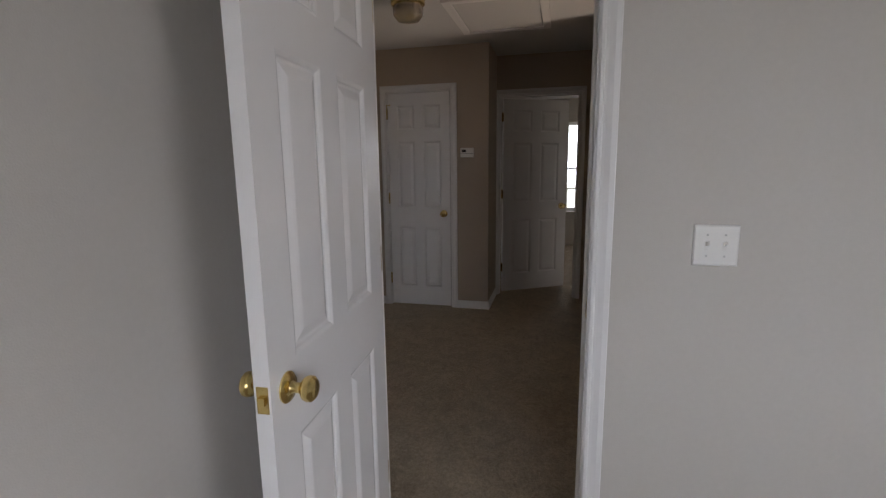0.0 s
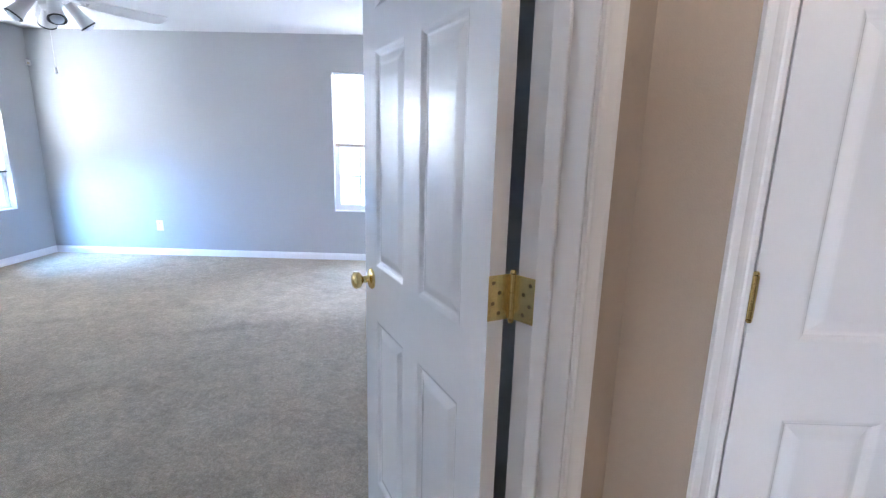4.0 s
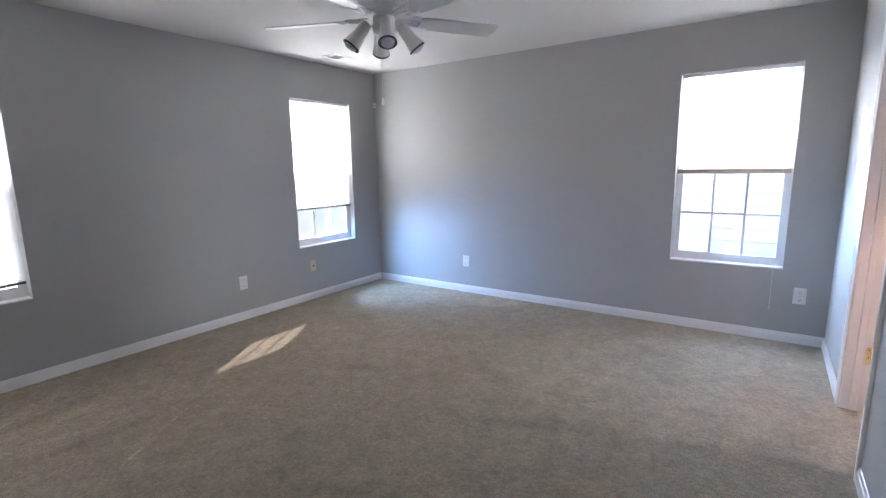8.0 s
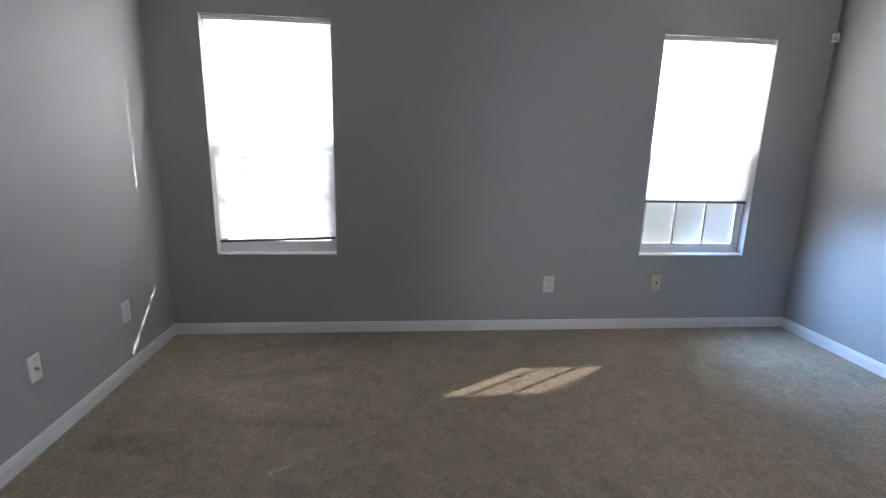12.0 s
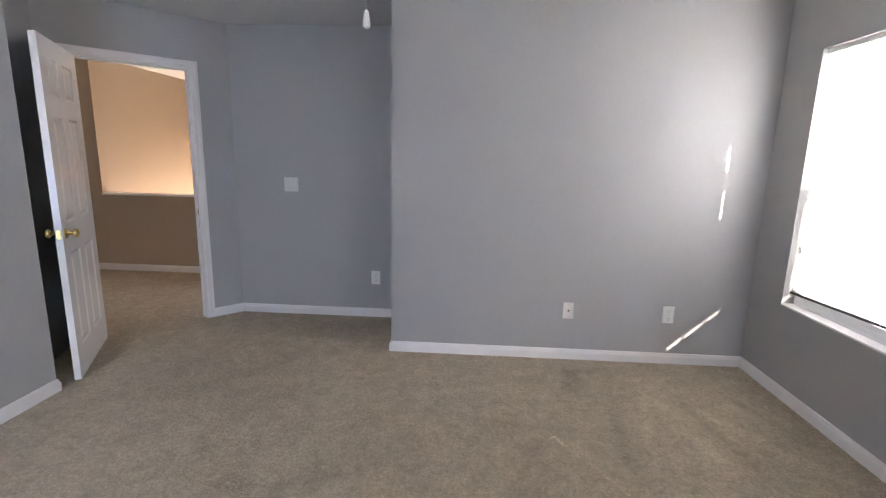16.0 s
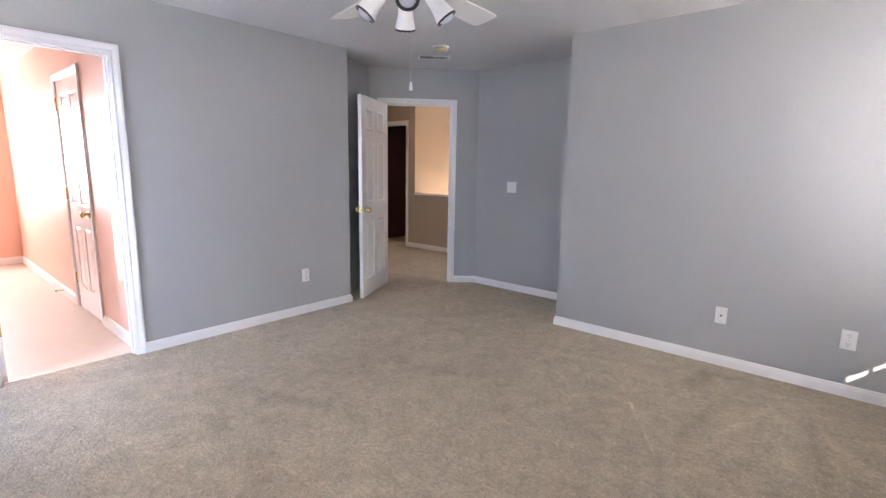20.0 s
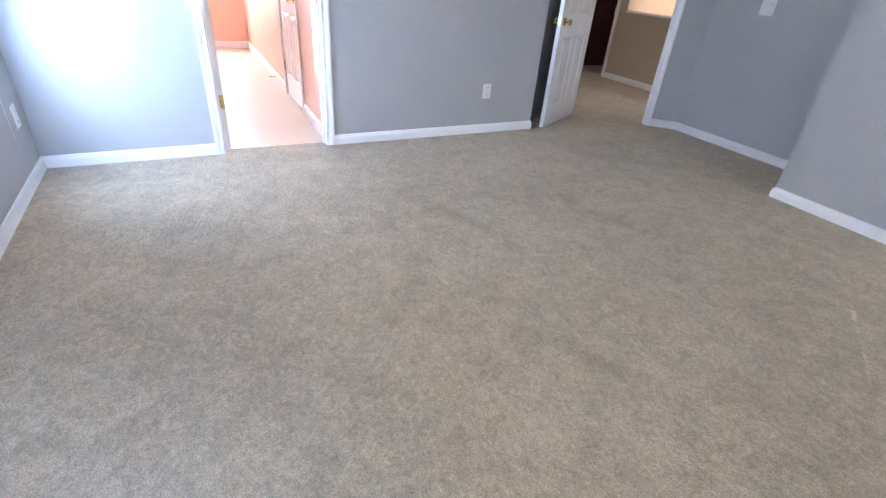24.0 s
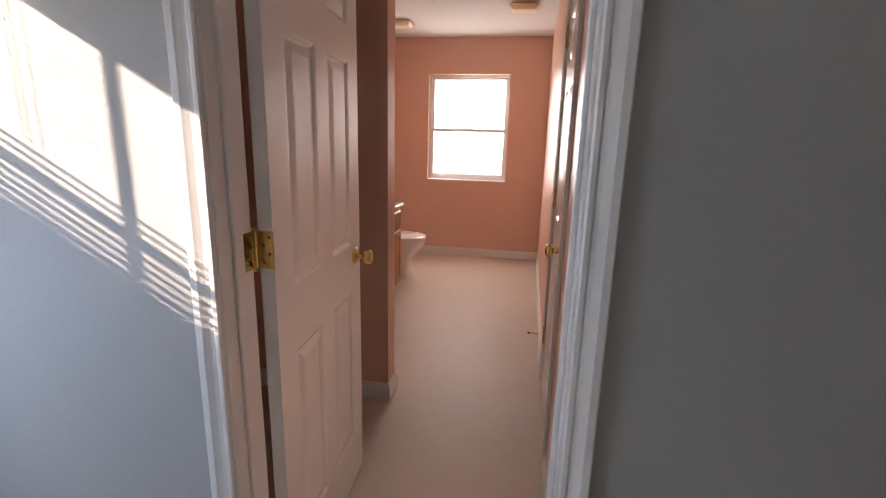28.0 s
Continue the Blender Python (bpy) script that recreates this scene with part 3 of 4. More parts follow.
# bedroom
wall("wall_west", (0, 0), (0, -4.43), GREY, SIDING, EX, holes=[(0.41, 1.20, *W2), (3.335, 4.11, *W2)], label="grey painted bedroom wall with two windows", x0=EX)
wall("wall_north", (4.415, 0), (0, 0), GREY, SIDING, EX, holes=[(4.415 - 4.01, 4.415 - 3.235, *W2)], label="grey painted bedroom wall with one window")
wall("wall_east", (4.30, -3.625), (4.30, 0), GREY, PINK, TH, holes=[hole(1.89, 2.595)], label="grey painted bedroom wall with the bathroom doorway")
wall("wall_recess_north", (4.62, -3.625), (4.415, -3.625), GREY, BEIGE, 0.09, label="grey wall of the recess behind the open door")
wall("wall_recess_east", (4.78, -4.30), (4.53, -3.625), GREY, BEIGE, 0.02, label="grey wall of the recess behind the open door")
wall("wall_diagonal", ALC, RET, GREY, BEIGE, TH, holes=[hole(0.305, 1.06)], label="angled grey wall with the bedroom doorway", x0=0.1, x1=0.14)
wall("wall_alcove_south", (2.465, -5.15), (3.93, -5.15), GREY, CREAM, TH, label="grey alcove wall with a light switch", x0=0.115)
wall("wall_alcove_side", (2.465, -4.545), (2.465, -5.15), GREY, GREY, TH, label="grey side wall of the entry alcove")
wall("wall_west_end", (0, -4.43), (0, -5.15), GREY, SIDING, EX, label="plain outer wall between the two rooms")
wall("wall_south", (0, -4.43), (2.465, -4.43), GREY, GREY, TH, label="grey painted bedroom wall with two outlets")
# first room
wall("wall_room_north", (2.35, -5.265), (0, -5.265), CREAM, GREY, TH, label="pale painted wall of the first room")
wall("wall_room_east", (3.835, -9.0), (3.835, -5.265), CREAM, BEIGE, TH, holes=[hole(9.0 - 6.228, 9.0 - 5.524)], label="pale painted wall with the doorway to the hall")
wall("wall_room_west", (0, -5.15), (0, -9.0), CREAM, SIDING, EX, holes=[(1.6, 3.0, *W2)], label="pale painted outer wall of the first room", x1=EX)
wall("wall_room_south", (0, -9.0), (3.95, -9.0), CREAM, SIDING, EX, holes=[(0.15, 1.35, *W2)], label="pale painted outer wall of the first room")
# hall
wall("wall_closet", (6.817, -4.345), (4.84, -4.345), BEIGE, BEIGE, TH, holes=[hole(6.817 - 6.592, 6.817 - 5.132)], label="beige hall wall with the closet doors")
wall("wall_closet_back", (6.80, -3.70), (4.87, -3.70), BEIGE, BEIGE, TH, label="plain back wall of the closet")
wall("wall_hall_east", (6.702, -5.50), (6.702, -4.345), BEIGE, BEIGE, TH, holes=[hole(5.50 - 5.148, 5.50 - 4.547)], label="beige hall wall with a narrow door and a thermostat")
wall("wall_corridor_north", (7.37, -5.50), (6.817, -5.50), BEIGE, BEIGE, TH, label="beige corridor wall")
wall("wall_corridor_end", (7.255, -6.40), (7.255, -5.50), BEIGE, CREAM, TH, holes=[hole(0.108, 0.868)], label="beige wall at the corridor's end with an open doorway", x0=0.115)
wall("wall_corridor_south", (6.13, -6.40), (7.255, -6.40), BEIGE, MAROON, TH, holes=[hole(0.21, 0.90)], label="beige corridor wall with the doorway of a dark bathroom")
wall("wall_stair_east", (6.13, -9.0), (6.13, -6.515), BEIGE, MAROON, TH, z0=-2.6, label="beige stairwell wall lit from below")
wall("wall_stair_south", (3.95, -9.0), (6.245, -9.0), BEIGE, SIDING, EX, z0=-2.6, holes=[(1.05, 2.1, -1.5, 0.35)], label="beige stairwell wall with the landing window")
half = wall("half_wall_north", (4.872, -6.40), (6.13, -6.40), BEIGE, BEIGE, TH, z0=-2.6, z1=0.90, label="beige half wall guarding the stairwell")
wall("half_wall_west", (4.872, -9.0), (4.872, -6.515), BEIGE, BEIGE, TH, z0=-2.6, z1=0.90, label="beige half wall guarding the stairwell")
# bathroom
wall("wall_bath_north", (9.05, 0), (4.415, 0), PINK, SIDING, EX, label="salmon painted bathroom wall")
wall("wall_bath_east", (8.90, -1.785), (8.90, 0), PINK, SIDING, EX, holes=[(0.42, 1.32, 0.88, 2.04)], label="salmon painted bathroom wall with a window", x0=0.115)
wall("wall_bath_south", (4.415, -1.785), (8.90, -1.785), PINK, BEIGE, TH, holes=[hole(5.30 - 4.415, 6.02 - 4.415)], label="salmon painted bathroom wall with a closet door")
bm = bmesh.new()
box(bm, (5.64, -0.98, 0), (5.76, 0, 2.42))
tagged(new("wall_bath_stub", mesh_of("wall_bath_stub", bm, PINK)), "salmon painted short partition wall", "wall", kind="structure")
# far room and the dark bathroom
wall("wall_far_east", (10.65, -8.5), (10.65, -3.4), CREAM, SIDING, EX, holes=[(1.40, 2.30, *W2)], label="pale outer wall of the far room with a window")
wall("wall_far_north", (10.8, -3.4), (7.37, -3.4), CREAM, CREAM, TH, label="pale wall of the far room")
wall("wall_far_south", (7.37, -8.5), (10.65, -8.5), CREAM, SIDING, EX, label="pale wall of the far room")
wall("wall_far_west", (7.37, -3.4), (7.37, -5.50), CREAM, BEIGE, TH, label="pale wall of the far room")
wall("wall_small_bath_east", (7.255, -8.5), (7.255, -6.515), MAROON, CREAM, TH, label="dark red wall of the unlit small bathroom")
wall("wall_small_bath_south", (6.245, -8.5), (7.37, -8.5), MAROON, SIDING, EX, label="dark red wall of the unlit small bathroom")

# baseboards
baseboard([(4.30, -0.967), (4.30, 0), (0, 0), (0, -4.43), (2.465, -4.43), (2.465, -5.15), (3.92, -5.15), (3.92 + 0.242 * 0.7071, -5.15 + 0.242 * 0.7071)])
baseboard([(4.415, -3.625), (4.30, -3.625), (4.30, -1.798)])
baseboard([(5.069, -4.345), (4.888, -4.345), (4.80, -4.433)])
baseboard([(4.172, -5.061), (3.95, -5.283), (3.95, -5.461)])
baseboard([(3.95, -6.291), (3.95, -9.0)])
baseboard([(4.872, -9.0), (4.872, -6.40), (6.277, -6.40)])
baseboard([(7.255, -5.50), (6.702, -5.50), (6.702, -5.211)])
baseboard([(6.702, -4.484), (6.702, -4.345), (6.655, -4.345)])
baseboard([(3.835, -9.0), (3.835, -6.291)])
baseboard([(3.835, -5.461), (3.835, -5.265), (0, -5.265), (0, -9.0), (3.835, -9.0)])
baseboard([(8.90, -1.785), (8.90, 0), (5.76, 0), (5.76, -0.98), (5.64, -0.98), (5.64, 0), (4.415, 0), (4.415, -0.967)])
baseboard([(4.415, -1.785), (5.237, -1.785)])
baseboard([(6.083, -1.785), (8.90, -1.785)])

# caps of the half walls
cap = bevelled((4.852, -6.535, 0.90), (6.13, -6.38, 0.922), 0.005)
tagged(new("half_wall_cap", mesh_of("half_wall_cap", cap, TRIM)), "beige painted ledge on the half wall", "ledge", kind="structure")
cap = bevelled((4.852, -9.0, 0.90), (5.007, -6.535, 0.922), 0.005)
tagged(new("half_wall_cap", mesh_of("half_wall_cap", cap, TRIM)), "beige painted ledge on the half wall", "ledge", kind="structure")

# door frames and doors
door_frame("door_frame_bedroom", ALC, RET, 0.305, 1.06, DOOR_Z, TH, "white mitred casing and jambs of the bedroom doorway", stop=-0.066)
door("door_bedroom", (4.6682, -4.4018), 118.0, 0.745, 1, "white six-panel bedroom door standing open", swing=-107, proud=0.015)
door_frame("door_frame_room", (3.835, -9.0), (3.835, -5.265), 9.0 - 6.228, 9.0 - 5.524, DOOR_Z, TH, "white mitred casing and jambs of the first room's doorway", stop=-0.066)
door("door_room", (3.833, -5.525), 183.4, 0.711, 1, "white six-panel door standing open into the first room", swing=-86.6)
door_frame("door_frame_bath", (4.30, -3.625), (4.30, 0), 1.89, 2.595, DOOR_Z, TH, "white mitred casing and jambs of the bathroom doorway", stop=-0.065)
door("door_bath", (4.417, -1.031), 4.0, 0.698, -1, "white six-panel bathroom door standing open", swing=94, foot=0.0, hinge_z=(0.33, 1.085, 1.84))
door_frame("door_frame_closet", (6.817, -4.345), (4.84, -4.345), 6.817 - 6.592, 6.817 - 5.132, DOOR_Z, TH, "white mitred casing of the hall closet", rear=False, stop=-0.066)
door("door_closet_a", (5.133, -4.344), 0.0, 0.727, 1, "white six-panel leaf of the closed closet double door", stops=(1.86,))
door("door_closet_b", (6.591, -4.344), 180.0, 0.727, -1, "white six-panel leaf of the closed closet double door", stops=(1.86,))
door_frame("door_frame_linen", (6.702, -5.50), (6.702, -4.345), 5.50 - 5.148, 5.50 - 4.547, DOOR_Z, TH, "white mitred casing of the narrow hall door", rear=False, stop=-0.066)
door("door_linen", (6.701, -4.548), 270.0, 0.597, 1, "white narrow six-panel door, closed", stops=(1.86,))
door_frame("door_frame_far", (7.255, -6.40), (7.255, -5.50), 0.108, 0.868, DOOR_Z, TH, "white casing at the corridor's end", stop=-0.065)
door("door_far", (7.372, -5.534), 301.0, 0.752, -1, "white six-panel door standing ajar into the far room", swing=31)
door_frame("door_frame_small_bath", (6.13, -6.40), (7.255, -6.40), 0.21, 0.90, DOOR_Z, TH, "white casing of the dark bathroom's doorway", stop=-0.065)
door_frame("door_frame_bath_closet", (4.415, -1.785), (8.90, -1.785), 5.30 - 4.415, 6.02 - 4.415, DOOR_Z, TH, "white casing of the bathroom closet", rear=False, stop=-0.066)
door("door_bath_closet", (6.019, -1.786), 180.0, 0.714, 1, "white six-panel bathroom closet door, closed", foot=0.0)


# ---------------- windows and blinds ----------------
def bars(bm, x0, x1, z0, z1, y0, y1, w):
    """A rectangular frame of four bars, w wide."""
    box(bm, (x0, y0, z0), (x0 + w, y1, z1))
    box(bm, (x1 - w, y0, z0), (x1, y1, z1))
    box(bm, (x0 + w, y0, z0), (x1 - w, y1, z0 + w))
    box(bm, (x0 + w, y0, z1 - w), (x1 - w, y1, z1))


def window(name, p0, p1, s0, s1, z0, z1, label, grid=True, screen=False, head=0.028, low_rail=0.022):
    """A white vinyl double-hung window set back in its opening, with a thin stool below."""
    root = thing(name, wall_frame(p0, p1), label, "window", kind="structure")
    o, mid = 0.022, (z0 + z1) / 2 - 0.015
    bm = bmesh.new()
    o_top = min(o, head)
    box(bm, (s0, -0.135, z0), (s0 + o, -0.070, z1))
    box(bm, (s1 - o, -0.135, z0), (s1, -0.070, z1))
    box(bm, (s0 + o, -0.135, z0), (s1 - o, -0.070, z0 + o))
    box(bm, (s0 + o, -0.135, z1 - o_top), (s1 - o, -0.070, z1))
    box(bm, (s0 + o, -0.100, z0 + o), (s0 + o + 0.008, -0.095, z1 - o))
    box(bm, (s1 - o - 0.008, -0.100, z0 + o), (s1 - o, -0.095, z1 - o))
    part("window_frame", bm, VINYL, root)
    part("window_sill", bevelled((s0 + 0.001, -0.070, z0), (s1 - 0.001, 0.006, z0 + 0.012), 0.003, 2), TRIM, root)
    for key, a, b, ya, yb in (("lower_sash", z0 + o, mid + 0.018, -0.095, -0.073), ("upper_sash", mid - 0.018, z1 - o_top, -0.122, -0.100)):
        bm = bmesh.new()
        xa, xb, r = s0 + o, s1 - o, 0.028
        top_rail = r if key == "lower_sash" else head
        box(bm, (xa, ya, a), (xa + r, yb, b))
        box(bm, (xb - r, ya, a), (xb, yb, b))
        box(bm, (xa + r, ya, a), (xb - r, yb, a + r))
        box(bm, (xa + r, ya, b - top_rail), (xb - r, yb, b))
        low = low_rail if key == "lower_sash" else 0.0
        if low:
            box(bm, (xa + r, ya + 0.002, a + r), (xb - r, yb - 0.002, a + r + low))
        sash = part(key, bm, VINYL, root)
        gx0, gx1, gz0, gz1 = xa + r, xb - r, a + r + low, b - top_rail
        nx, nz = (3, 2) if grid else (1, 1)
        dx, dz, yc = (gx1 - gx0) / nx, (gz1 - gz0) / nz, (ya + yb) / 2
        for i in range(1, nx):
            bm = bmesh.new()
            box(bm, (gx0 + i * dx - 0.008, yc - 0.007, gz0), (gx0 + i * dx + 0.008, yc + 0.007, gz1))
            part("muntin", bm, VINYL, sash)
        for j in range(1, nz):
            for i in range(nx):
                bm = bmesh.new()
                box(bm, (gx0 + i * dx + (0.008 if i else 0), yc - 0.007, gz0 + j * dz - 0.008), (gx0 + (i + 1) * dx - (0.008 if i < nx - 1 else 0), yc + 0.007, gz0 + j * dz + 0.008))
                part("muntin", bm, VINYL, sash)
        for i in range(nx):
            for j in range(nz):
                bm = bmesh.new()
                box(bm, (gx0 + i * dx + 0.004, yc - 0.002, gz0 + j * dz + 0.004), (gx0 + (i + 1) * dx - 0.004, yc + 0.002, gz0 + (j + 1) * dz - 0.004))
                part("pane", bm, GLASS, sash).visible_shadow = False
    if screen:
        bm = bmesh.new()
        box(bm, (s0 + o, -0.131, z0 + o), (s1 - o, -0.130, mid + 0.01))
        part("insect_screen", bm, SCREEN, root, "fine grey insect screen")
    lock = bevelled(((s0 + s1) / 2 - 0.03, -0.073, mid + 0.018), ((s0 + s1) / 2 + 0.03, -0.062, mid + 0.03), 0.003)
    part("sash_lock", lock, VINYL, root)
    return root


def slat_mesh(length, holes=()):
    """A crowned slat, with cord holes through its middle."""
    bm = bmesh.new()
    xs = [0, *[v for h in holes for v in (h - 0.012, h + 0.012)], length]
    rows = []
    for u in (-1.0, -0.36, 0.36, 1.0):
        rows.append([bm.verts.new((x, 0.0125 * u, 0.0016 * (1 - u * u))) for x in xs])
    for k, (a, b) in enumerate(zip(rows, rows[1:])):
        for i in range(len(xs) - 1):
            if not (k == 1 and i % 2):
                bm.faces.new((a[i], a[i + 1], b[i + 1], b[i]))
    return mesh_of("slat", bm, SLAT, True)


def blind(p0, p1, s0, s1, z_top, z_low, drop, tilt, label, rail_mat, rail_h=0.018, cord_side=1, cord_to=None, holes=(), hole_rows=()):
    """A mini-blind in a window opening: headrail, slats on ladder cords, bottom rail, wand and pull cord.
    drop: by how much its far end hangs lower; tilt: the slats' angle by height."""
    a, b = s0 + 0.012, s1 - 0.012
    root = thing("window_blind", wall_frame(p0, p1), label, "window blind", "window blinds")
    rnd = random.Random(int(abs(s0) * 1000) + 7)
    part("headrail", bevelled((a - 0.006, -0.060, z_top - 0.028), (b + 0.006, -0.024, z_top - 0.002), 0.002), VINYL, root)
    me, plain = slat_mesh(b - a, holes), slat_mesh(b - a)
    n = int((z_top - (0.047 if rail_h > 0.02 else 0.036) - z_low - rail_h) / 0.0205)
    for i in range(n):
        f = i / max(1, n - 1)
        z = z_top - 0.04 - i * 0.0205
        lean = -math.atan2(drop * f, b - a) * 180 / math.pi
        part("slat", me if any(lo < z < hi for lo, hi in hole_rows) else plain, SLAT, root, m=pose(a, -0.042, z + drop * f * 0.5, tilt(z) + rnd.uniform(-1.6, 1.6), -lean, 0))
    bm = bevelled((a, -0.054, 0), (b, -0.030, rail_h), 0.002)
    part("bottom_rail", bm, rail_mat, root, m=pose(a, 0, z_low + drop / 2, 0, math.degrees(math.atan2(drop, b - a)), 0) @ Matrix.Translation((-a, 0, 0)))
    for x in (a + 0.10, b - 0.10):
        bm = bmesh.new()
        for y in (-0.056, -0.028):
            box(bm, (x - 0.0008, y - 0.0008, z_low + rail_h), (x + 0.0008, y + 0.0008, z_top - 0.028))
        part("ladder_cord", bm, CORD, root)
    x = b - 0.05 if cord_side > 0 else a + 0.05
    end = z_low + 0.25 if cord_to is None else cord_to
    bm = bmesh.new()
    lathe(bm, [(0.0012, end + 0.02), (0.0012, z_top - 0.03)], 6, pose(x, -0.018 if cord_to is None else 0.012, 0))
    part("pull_cord", bm, CORD, root)
    part("tassel", turned([(0.002, 0.03), (0.004, 0.028), (0.007, 0.006), (0.006, 0.0), (0.002, -0.001)], 10,
                          pose(x, -0.018 if cord_to is None else 0.012, end - 0.005)), TAN if cord_to else VINYL, root, "small tan wooden tassel" if cord_to else "small white tassel", smooth=True)
    x = a + 0.05 if cord_side > 0 else b - 0.05
    bm = bmesh.new()
    lathe(bm, [(0.0035, z_top - 0.62), (0.0035, z_top - 0.04)], 6, pose(x, -0.016, 0))
    part("tilt_wand", bm, VINYL, root)
    return root


WEST, NORTH, BEAST = ((0, 0), (0, -4.43)), ((4.415, 0), (0, 0)), ((8.90, -1.785), (8.90, 0))
window("window_1", *WEST, 3.335, 4.11, *W2, "white vinyl double-hung window in the grey wall", screen=True, low_rail=0.031)
window("window_2", *WEST, 0.41, 1.20, *W2, "white vinyl double-hung window in the grey wall", screen=True, low_rail=0.026)
window("window_3", *NORTH, 4.415 - 4.01, 4.415 - 3.235, *W2, "white vinyl double-hung window with muntins beside the bathroom wall", head=0.004)
window("window_4", *BEAST, 0.42, 1.32, 0.88, 2.04, "white bathroom window, bright with daylight", grid=False)
window("window_5", (10.65, -8.5), (10.65, -3.4), 1.40, 2.30, *W2, "white window of the far room")
window("window_6", (0, -5.15), (0, -9.0), 1.6, 3.0, *W2, "white window of the first room")
window("window_7", (0, -9.0), (3.93, -9.0), 0.15, 1.35, *W2, "white window of the first room")
window("window_8", (3.93, -9.0), (6.245, -9.0), 1.05, 2.1, -1.5, 0.35, "white landing window low in the stairwell", grid=False)


def closed(z):
    return 68.0


def sun_open(z):
    """Upper slats lie along the sunlight; below them they close step by step."""
    return -30.3 - (0.0 if z > 1.70 else min(46.0, 15.0 + 25.0 * (1.70 - z) / 0.19))


# west bottom rails coloured near black, as a rail shades against the bright window
blind(*WEST, 3.335, 4.11, W2[1], 0.664, 0.026, closed, "white vinyl mini-blind lowered nearly to the sill, slats closed", NEARBLACK, 0.014, holes=(0.5705,), hole_rows=((1.65, 1.82), (1.34, 1.53), (1.10, 1.22)))
blind(*WEST, 0.41, 1.20, W2[1], 0.952, 0.0, closed, "white vinyl mini-blind lowered two thirds, slats closed", NEARBLACK, 0.013)
blind(*NORTH, 4.415 - 4.01, 4.415 - 3.235, W2[1], 1.283, 0.0, sun_open, "white mini-blind lowered half way with a tan bottom rail", TAN, 0.034, cord_side=-1, cord_to=0.27)


# ---------------- wall plates ----------------
def plate_at(p0, p1, s, z):
    return wall_frame(p0, p1) @ Matrix.Translation((s, 0.0005, z))


def cover(w, h, d=0.0055):
    bm = bmesh.new()
    rect_rings(bm, -w / 2, w / 2, -h / 2, h / 2, [(0, 0), (0.0012, -0.003), (0.005, -d), (0.007, -d)], 0.0, 1)
    return bm


def screw(root, x, z, y=0.0055):
    part("screw", turned([(0.0032, 0), (0.0028, 0.0012), (0.001, 0.0016)], 10, pose(x, y, z, -90)), STEEL, root)


def outlet(m, label="white duplex wall outlet on the painted wall"):
    root = thing("wall_outlet", m, label, "outlet", "wall outlets")
    part("cover_plate", cover(0.078, 0.122), PLATE, root)
    for z in (-0.0285, 0.0285):
        face = part("socket", bevelled((-0.017, 0.004, z - 0.0145), (0.017, 0.0075, z + 0.0145), 0.0015), PLATE, root)
        bm = bmesh.new()
        box(bm, (-0.008, 0.0072, z - 0.002), (-0.0055, 0.0078, z + 0.008))
        box(bm, (0.0055, 0.0072, z - 0.001), (0.008, 0.0078, z + 0.007))
        lathe(bm, [(0.0028, 0), (0.0028, 0.0006)], 8, pose(0, 0.0072, z - 0.008, -90))
        part("slots", bm, DARK, face)
    screw(root, 0, 0)
    return root


def jack(m, mat, label, brass):
    root = thing("cable_plate", m, label, "wall plate")
    part("cover_plate", cover(0.072, 0.118), mat, root)
    part("jack", turned([(0.0075, 0), (0.0075, 0.004), (0.0048, 0.004), (0.0048, 0.012), (0.003, 0.0122)], 12, pose(0, 0.005, 0, -90)), brass, root, smooth=True)
    for z in (-0.042, 0.042):
        screw(root, 0, z)
    return root


def switch(m, label, gangs=2):
    root = thing("light_switch", m, label, "light switch")
    part("cover_plate", cover(0.118 if gangs == 2 else 0.072, 0.118), PLATE, root)
    for x in (-0.023, 0.023) if gangs == 2 else (0,):
        slot = part("toggle_slot", bevelled((x - 0.0055, 0.0045, -0.0125), (x + 0.0055, 0.0062, 0.0125), 0.0008, 1), PLATE, root, "grey shadowed slot")
        part("toggle", bevelled((-0.0038, 0, -0.0045), (0.0038, 0.017, 0.0045), 0.0015), PLATE, slot, m=pose(x, 0.004, 0.002, 28))
        for z in (-0.030, 0.030):
            screw(root, x, z)
    return root


outlet(plate_at(*WEST, 1.850, 0.361))
jack(plate_at(*WEST, 1.047, 0.370), IVORY, "ivory telephone jack plate under the window", DARK)
outlet(plate_at(*NORTH, 4.415 - 1.235, 0.361))
outlet(plate_at(*NORTH, 4.415 - 4.127, 0.384), "white duplex outlet under the window corner")
SOUTH = ((0, -4.43), (2.465, -4.43))
outlet(plate_at(*SOUTH, 0.530, 0.376))
jack(plate_at(*SOUTH, 1.213, 0.379), PLATE, "white coaxial cable plate on the grey wall", BRASS)
outlet(plate_at((4.30, -3.625), (4.30, 0), 3.625 - 3.120, 0.374))
ALCOVE = ((2.465, -5.15), (3.93, -5.15))
switch(plate_at(*ALCOVE, 3.440 - 2.465, 1.158), "white two-gang light switch in the grey alcove")
outlet(plate_at(*ALCOVE, 2.722 - 2.465, 0.373))
switch(plate_at((3.835, -9.0), (3.835, -5.265), 9.0 - 6.567, 1.140), "white two-gang light switch beside the first room's doorway")

sensor = thing("corner_alarm_sensor", pose(0.022, -0.022, 2.075, 0, 0, 45), "small white alarm sensor high in the room corner", "sensor")
part("body", bevelled((-0.02, -0.014, -0.028), (0.02, 0.014, 0.028), 0.005), PLATE, sensor)
part("lens", turned([(0.011, 0), (0.009, 0.004), (0.004, 0.006)], 14, pose(0, -0.014, -0.006, 90)), IVORY, sensor, "milky lens", smooth=True)

